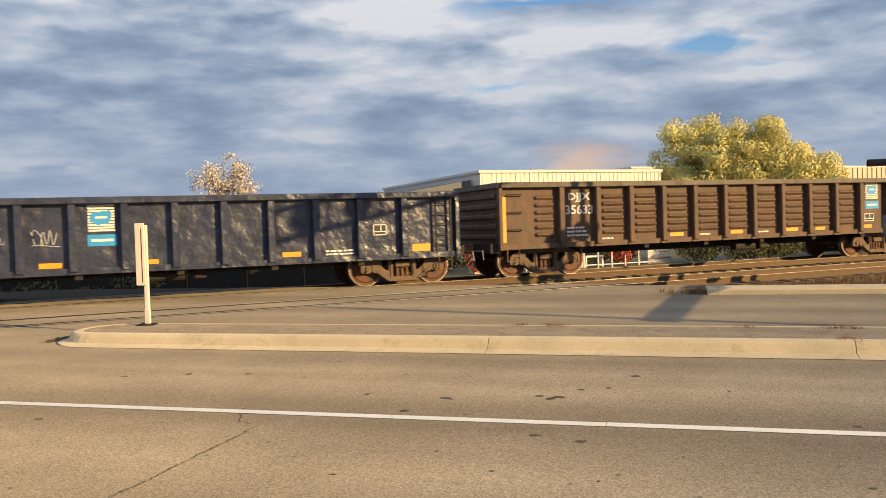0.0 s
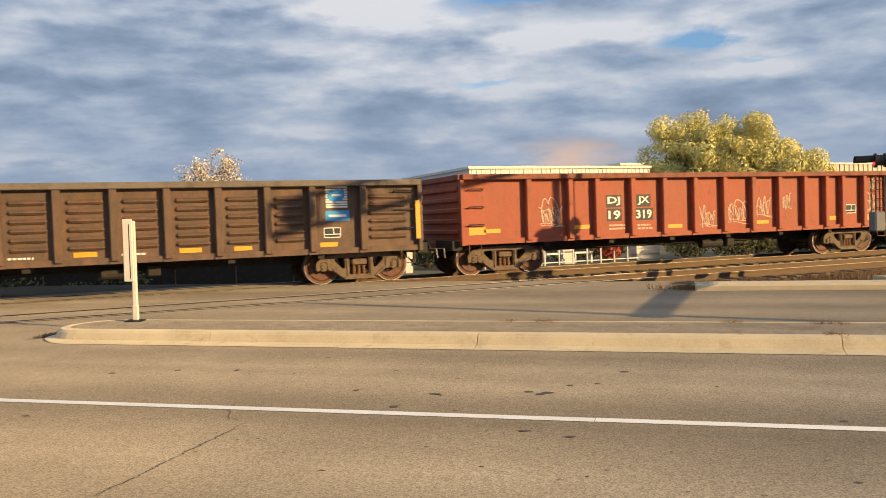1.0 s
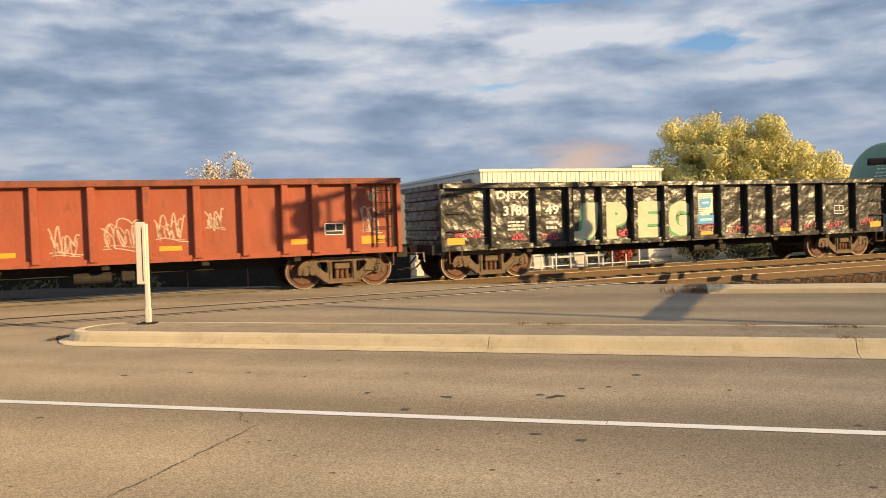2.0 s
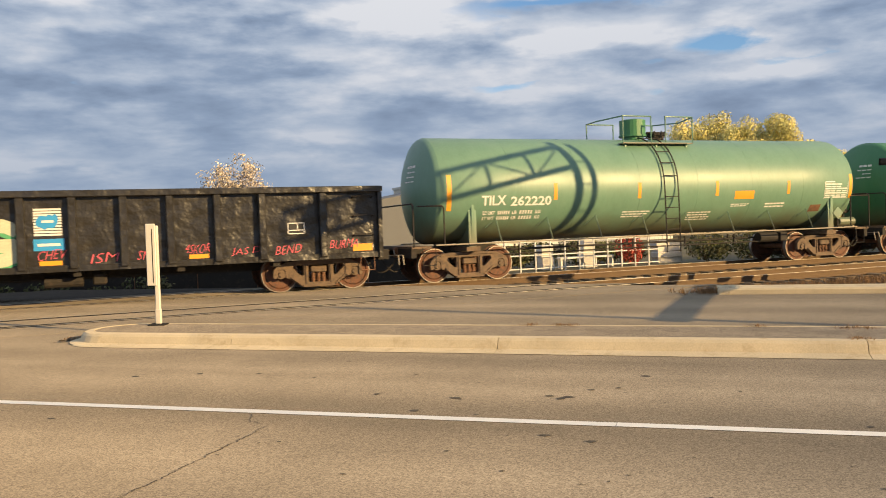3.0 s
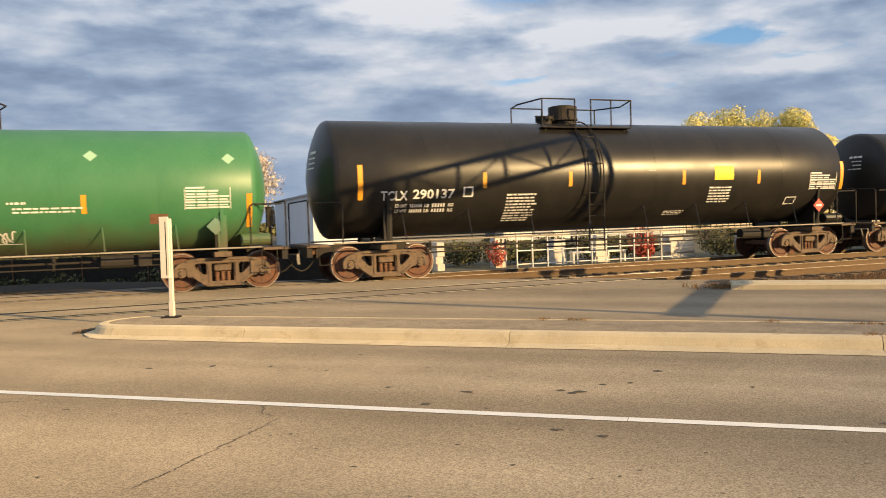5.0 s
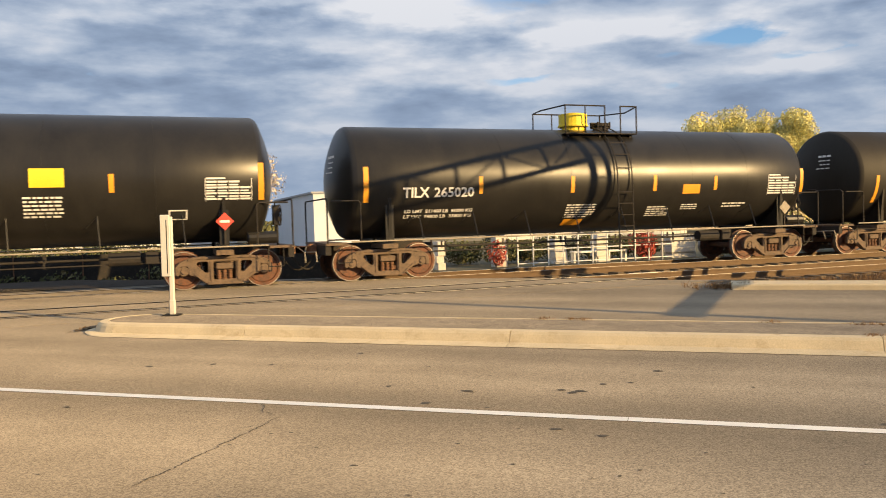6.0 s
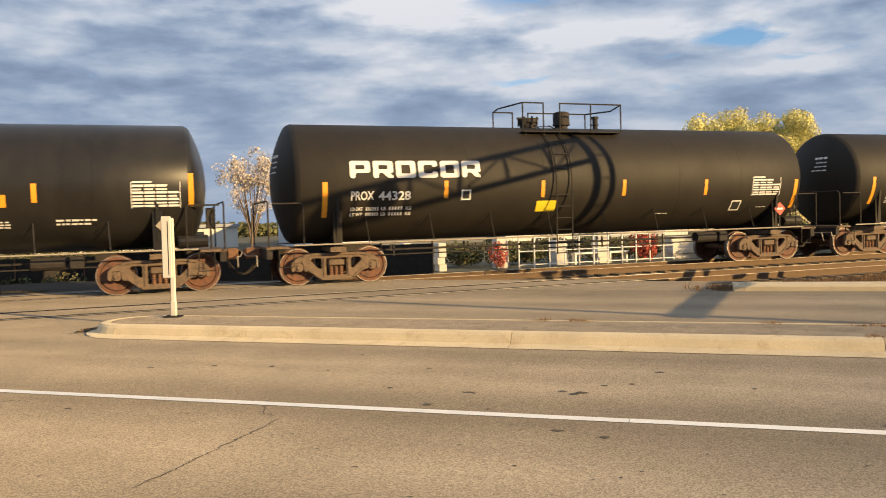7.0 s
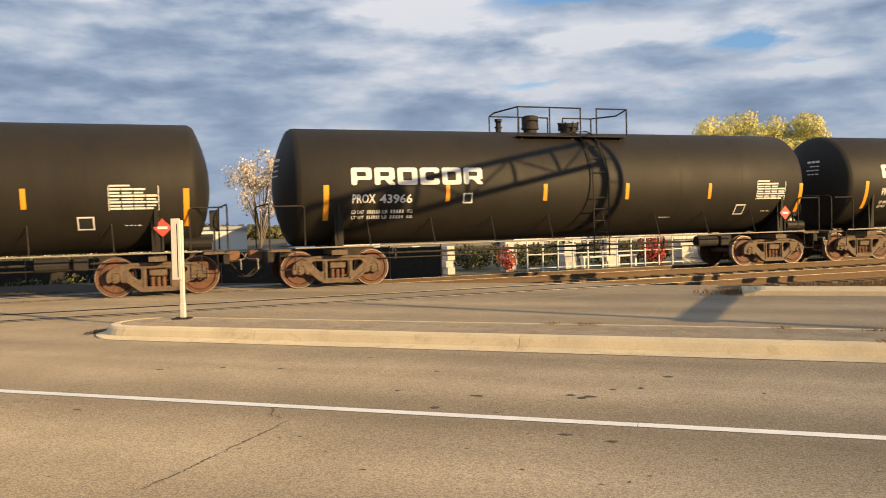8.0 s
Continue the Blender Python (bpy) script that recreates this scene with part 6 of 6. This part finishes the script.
    for k, (x, w, h) in enumerate(((16.4, 0.62, 1.55), (19.7, 0.7, 1.3), (22.2, 0.7, 1.5), (26.9, 1.6, 1.25), (13.2, 0.4, 1.4), (11.4, 0.4, 1.45))):
        st = thing("stone_stack", "stack of pale cut stone blocks behind the fence", "stone stack", "stone stacks", m=pose(x, 15.5, G))
        n = max(2, int(h / 0.3))
        for i in range(n):
            o = r.uniform(-0.06, 0.06)
            part("block", box(o, w + o, r.uniform(0, 0.1), 0.7, i * h / n, (i + 1) * h / n - (0.002 if i < n - 1 else 0), bevel=0.02), M_CRATE, st)
    for k, (x, w) in enumerate(((20.8, 1.5), (22.9, 1.2))):
        b = thing("bench", "white low wooden bench behind the fence", "bench", "benches behind the fence", m=pose(x, 15.6, G))
        part("seat", box(0, w, 0, 0.4, 0.52, 0.62, bevel=0.01), M_FENCE, b)
        for lx in (0.05, w - 0.12):
            part("leg", box(lx, lx + 0.09, 0.03, 0.36, 0, 0.52), M_FENCE, b)
    for k in range(7):
        shrub("dark undergrowth behind the pipe fence", 15.6 + k * 1.85, 18.2 + r.uniform(-0.6, 0.6), G, r.uniform(2.0, 2.6), r.uniform(1.2, 1.7), M_LEAFB, 120 + k, 1500, 0.085)
    shrub("dense red-leaved autumn shrub", 24.9, 15.4, G, 1.7, 1.7, M_LEAFR, 4, 800, 0.09)
    shrub("dense red-leaved autumn shrub", 16.2, 15.2, G, 1.0, 1.4, M_LEAFR, 7, 450, 0.08)
    for k in range(15):
        x = 21.5 + k * 1.7
        shrub("wild roadside brush, green and brown", x * 1.25 + 2.5, 14.0 + r.uniform(-0.8, 0.8), G, r.uniform(2.2, 3.0), r.uniform(1.5, 2.1), M_LEAFB, 50 + k, 1900, 0.085)
    for k in range(4):
        x = -4 + k * 1.45
        shrub("dark low brush beyond the tracks", x, 6.3 + r.uniform(-0.5, 0.5), G, r.uniform(1.4, 1.9), r.uniform(0.9, 1.25), M_LEAFB, 80 + k, 700, 0.07)
    for k in range(7):
        shrub("dark hedge of scrub on the open ground", -10.5 + k * 2.0, 24.0 + r.uniform(-0.8, 0.8), G, r.uniform(2.4, 3.0), r.uniform(1.5, 1.9), M_LEAFB, 140 + k, 1500, 0.09)
    # added dark panels behind the brush, standing in for shade under the cars
    s = thing("shade_backdrop", "added dark panels filling the shade seen under the cars", "fence")
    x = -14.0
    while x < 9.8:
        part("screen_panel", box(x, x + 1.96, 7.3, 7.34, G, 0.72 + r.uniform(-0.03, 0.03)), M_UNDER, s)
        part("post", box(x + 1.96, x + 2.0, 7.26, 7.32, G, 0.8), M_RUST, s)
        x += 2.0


build_far()


# ---------------------------------------------------------------- roadside things


def build_marker():
    p = thing("marker_post", "leaning ivory flexible marker post on the traffic island", "marker post", m=Matrix.Translation(U * 5.24 + NN * -5.95 + Vector((0, 0, 0.145))) @ pose(0, 0, 0, 1.5, 0.9, -22))
    part("base_plate", box(-0.13, 0.13, -0.1, 0.1, 0, 0.02, bevel=0.006), M_TAR, p)
    part("post", box(-0.022, 0.05, -0.03, 0.03, 0.02, 1.53, bevel=0.012), M_MARKER, p)
    part("collar", box(-0.03, 0.057, -0.035, 0.035, 0.02, 0.25, bevel=0.012), M_MARKER, p)
    bm = box(-0.125, 0.025, -0.055, -0.032, 0.61, 1.56, bevel=0.01)
    part("reflector_panel", bm, M_MARKER, p)
    part("slot", box(-0.03, -0.018, -0.058, -0.0555, 0.66, 1.48), M_TAR, p)


MAST = Vector((17.2, -9.2, 0.0))
GATE, GATE_WAY, GATE_LEN = Vector((14.95, -9.61, 0.0)), Vector((-0.7067, -0.7075, 0.0)), 7.3


def build_signals():
    """Cantilever signal bridge and a lowered gate on the far side of the road, both just out of view; the flashers reach in."""
    c = thing("signal_cantilever", "galvanised railway crossing signal cantilever with ladder", "crossing signal", m=Matrix.Translation(MAST))
    hl, hu, ln = 5.75, 6.5, 7.0
    out = -NN
    part("mast", rod((0, 0, -0.5), (0, 0, hu + 0.2), 0.11, 14), M_GALV, c)
    part("ladder_mast", rod((0.5, 0, -0.4), (0.5, 0, hu + 0.1), 0.085, 10), M_GALV, c)
    for k in range(9):
        z = 0.3 + k * 0.7
        part("rung", rod((0.05, 0, z), (0.5, 0, z), 0.02, 5), M_GALV, c)
    part("footing", box(-0.5, 1.0, -0.5, 0.5, -0.97, -0.05), M_CONCRETE, c)
    b = out * ln
    part("lower_chord", rod((0, 0, hl), (b.x, b.y, hl), 0.085, 10), M_GALV, c)
    part("upper_chord", rod((0, 0, hu), (b.x, b.y, hu), 0.085, 10), M_GALV, c)
    k = 6
    for i in range(k + 1):
        q = out * (ln * i / k)
        part("web_post", rod((q.x, q.y, hl), (q.x, q.y, hu), 0.05, 8), M_GALV, c)
        if i < 4:
            w = out * (ln * (i + 1) / k)
            part("web_diagonal", rod((q.x, q.y, hl if i % 2 else hu), (w.x, w.y, hu if i % 2 else hl), 0.028, 6), M_GALV, c)
    for t in (5.1, 6.25):
        q = out * t
        bm = bmesh.new()
        add_rod(bm, (q.x - U.x * 0.34, q.y - U.y * 0.34, hl + 0.3), (q.x - U.x * 0.30, q.y - U.y * 0.30, hl + 0.3), 0.33, 20)
        add_rod(bm, (q.x - U.x * 0.30, q.y - U.y * 0.30, hl + 0.3), (q.x + U.x * 0.3, q.y + U.y * 0.3, hl + 0.3), 0.12, 12)
        part("flasher_head", bm, M_BLACKPLASTIC, c)
    part("cross_arm", rod((-0.15, -0.45, 3.75), (0.15, 0.45, 3.75), 0.035, 8), M_GALV, c)
    for q in (-1, 1):
        bm = bmesh.new()
        add_rod(bm, (q * 0.15 - 0.03, q * 0.42 + 0.04, 3.75), (q * 0.15 + 0.03, q * 0.42 - 0.04, 3.75), 0.28, 20)
        part("flasher_head", bm, M_BLACKPLASTIC, c)
    part("bell_box", box(-0.14, 0.14, -0.2, 0.2, 3.0, 3.4, bevel=0.03), M_GALV, c)
    # gate mast with flashers
    g = thing("crossing_gate", "crossing gate with lowered white arm and counterweight", "crossing gate", m=Matrix.Translation(GATE))
    part("stand", rod((0, 0, -0.5), (0, 0, 1.3), 0.09, 12), M_GALV, g)
    part("gate_mechanism", box(-0.2, 0.2, -0.25, 0.25, 0.85, 1.45, bevel=0.03), M_GALV, g)
    lay = GATE_WAY
    arm0, arm1 = lay * 0.3 + Vector((0, 0, 1.2)), lay * GATE_LEN + Vector((0, 0, 1.2))
    bm = bmesh.new()
    mid = (arm0 + arm1) / 2
    hl2 = (arm1 - arm0).length / 2
    add_box(bm, -hl2, hl2, -0.02, 0.02, -0.085, 0.085, m=Matrix.Translation(mid) @ Matrix.Rotation(math.atan2(lay.y, lay.x), 4, "Z"), bevel=0.008)
    part("gate_arm", bm, M_FENCE, g)
    g = thing("flasher_mast", "crossing signal mast with lit red flashers", "crossing signal", m=Matrix.Translation((16.4, -8.3, 0)))
    part("mast", rod((0, 0, -0.5), (0, 0, 3.6), 0.06, 12), M_GALV, g)
    part("footing", box(-0.35, 0.35, -0.35, 0.35, -0.97, -0.05), M_CONCRETE, g)
    part("relay_box", box(-0.16, 0.16, -0.1, 0.1, -0.22, 0.22, m=Matrix.Translation(Vector((-0.62, 0.0, 1.2))), bevel=0.03), M_SHED, g)
    part("flasher_bar", rod((-0.6, 0.05, 2.62), (0.6, -0.05, 2.62), 0.03, 8), M_GALV, g)
    for fx in (-0.5, 0.5):
        for way in (-1, 1):
            f = new("flasher")
            f.parent = g
            f.matrix_basis = pose(fx, 0.0, 2.56, 0, 0, math.degrees(math.atan2(U.y, U.x)) + (180 if way < 0 else 0))
            bm = bmesh.new()
            add_rod(bm, (0.08, 0, 0), (0.12, 0, 0), 0.16, 20)
            add_rod(bm, (0.0, 0, 0), (0.1, 0, 0), 0.12, 16)
            part("backing", bm, M_BLACKPLASTIC, f)
            part("lens", rod((0.12, 0, 0), (0.135, 0, 0), 0.105, 18), M_REDLAMP if fx < 0 else M_PLACARD, f)
            bm = bmesh.new()
            seg = 14
            for r0 in (0.118,):
                ring = [[bm.verts.new((x, r0 * math.sin(t), r0 * math.cos(t))) for t in [-1.9 + 3.8 * i / seg for i in range(seg + 1)]] for x in (0.12, 0.52)]
                for i in range(seg):
                    bm.faces.new((ring[0][i], ring[0][i + 1], ring[1][i + 1], ring[1][i]))
            ret = bmesh.ops.solidify(bm, geom=bm.faces[:], thickness=0.008)
            part("hood", bm, M_BLACKPLASTIC, f)


def build_island_mast():
    """A slim signal mast farther along the island; its long shadow lies across the far lane."""
    g = thing("signal_mast", "galvanised steel mast standing on the traffic island", "signal mast", m=Matrix.Translation((12.87, -18.6, 0.145)))
    part("mast", rod((0, 0, 0.03), (0, 0, 4.3), 0.11, 14, 0.09), M_GALV, g)
    part("base_plate", box(-0.2, 0.2, -0.2, 0.2, 0.0, 0.03, bevel=0.006), M_GALV, g)
    part("cap", rod((0, 0, 4.3), (0, 0, 4.36), 0.11, 14, 0.05), M_GALV, g)


build_marker()
build_signals()
build_island_mast()


def build_small():
    """Weeds on the island's edge, loose stones and tufts along the near track."""
    rnd = random.Random(77)

    def tuft(bm, x, y, z, r, h, n):
        for _ in range(n):
            a = rnd.uniform(0, 6.283)
            d = r * rnd.random()
            p = Vector((x + d * math.cos(a), y + d * math.sin(a), z))
            tip = p + Vector((rnd.gauss(0, 0.5), rnd.gauss(0, 0.5), 1)) * h * rnd.uniform(0.5, 1.2)
            s = Vector((rnd.gauss(0, 1), rnd.gauss(0, 1), 0)).normalized() * 0.006
            bm.faces.new([bm.verts.new(q) for q in (p - s, p + s, tip)])

    # dark patch at the island's nose, made of small flat flecks
    dirt = bmesh.new()
    for _ in range(150):
        p = U * (4.12 + rnd.gauss(0, 0.05)) + NN * (-6.45 + rnd.gauss(0, 0.16))
        c = rnd.uniform(0.02, 0.05)
        dirt.faces.new([dirt.verts.new((p.x + c * math.cos(q * 1.26), p.y + c * math.sin(q * 1.26), -0.006 + rnd.uniform(0, 0.02))) for q in range(5)])
    tagged(part("wet_leaf_litter", dirt, M_TIE), "small dark brown flecks gathered against the island's nose", "litter", kind="stuff")
    weeds = bmesh.new()
    for u, n, z in ((11.01, -5.76, 0.17), (11.4, -5.76, 0.17), (11.55, -5.77, 0.17), (13.83, -5.79, 0.17), (14.81, -5.9, 0.17), (15.02, -5.9, 0.17), (4.08, -6.5, 0.0), (14.8, -6.78, 0.17)):
        p = U * u + NN * n
        tuft(weeds, p.x, p.y, z - 0.028 if z else z, 0.15, 0.035, 60)
    tagged(part("kerb_weeds", weeds, M_WEED), "dry reddish weed tufts in the kerb joints", "weeds", kind="stuff")
    bm = bmesh.new()
    for _ in range(3200):
        x = rnd.uniform(11.5, 36)
        y = rnd.choice((-6.4, -6.9, -7.6, -2.2)) + rnd.gauss(0, 0.4)
        if NN.x * x + NN.y * y < 1.3:
            continue
        tuft(bm, x, y, -0.2 if y < -5.9 else -0.3, 0.1, 0.14, 9)
    for _ in range(70):
        p = U * rnd.gauss(13.35, 0.35) + NN * rnd.gauss(0.45, 0.15)
        tuft(bm, p.x, p.y, 0.0, 0.1, 0.13, 9)
    tagged(part("dry_grass", bm, M_WEED), "dry brown grass along the track edge", "grass", kind="stuff")
    verts, faces = [], []
    base = [Vector(v) for v in ((1, 0, 0), (-1, 0, 0), (0, 1, 0), (0, -1, 0), (0, 0, 1), (0, 0, -1))]
    tri = ((0, 2, 4), (2, 1, 4), (1, 3, 4), (3, 0, 4), (2, 0, 5), (1, 2, 5), (3, 1, 5), (0, 3, 5))
    for _ in range(16000):
        x = rnd.uniform(9.5, 48)
        y = rnd.uniform(-8.2, 1.6)
        if NN.x * x + NN.y * y < 1.25 + (0.5 if y > -5 else 0):
            continue
        dy = min(abs(y), abs(y + 4.37))
        z = -0.2 if dy < 1.75 else -0.2 - (dy - 1.75) * (0.0 if y < -5 else 0.3)
        s = rnd.uniform(0.018, 0.045)
        i = len(verts)
        m = Euler((rnd.uniform(0, 6), rnd.uniform(0, 6), rnd.uniform(0, 6))).to_matrix()
        verts += [tuple(Vector((x, y, max(z, -0.5))) + m @ (v * s * rnd.uniform(0.6, 1.2))) for v in base]
        faces += [tuple(i + k for k in t) for t in tri]
    me = bpy.data.meshes.new("gravel")
    me.from_pydata(verts, [], faces)
    me.materials.append(M_STONE)
    tagged(again("gravel", me, None), "loose grey-brown ballast gravel round the tracks", "gravel", kind="stuff")


build_small()


# ---------------------------------------------------------------- what moves


def motions():
    """The whole train runs to the left at one speed; its wheels roll."""
    for car, x in CARS:
        walk(car, [(k * 0.5, pose(x - SPEED * k * 0.5, 0, 0)) for k in range(17)])
    step = SPEED / WR / FPS
    for w, wx, wy, turn in ROLLERS:
        spin = -1 if turn == 0 else 1
        base = Matrix.Translation((wx, wy, WR)) @ Matrix.Rotation(radians(turn), 4, "Z")
        walk(w, [(k / FPS, base @ Matrix.Rotation(spin * step * k, 4, "Y")) for k in range(241)])


motions()
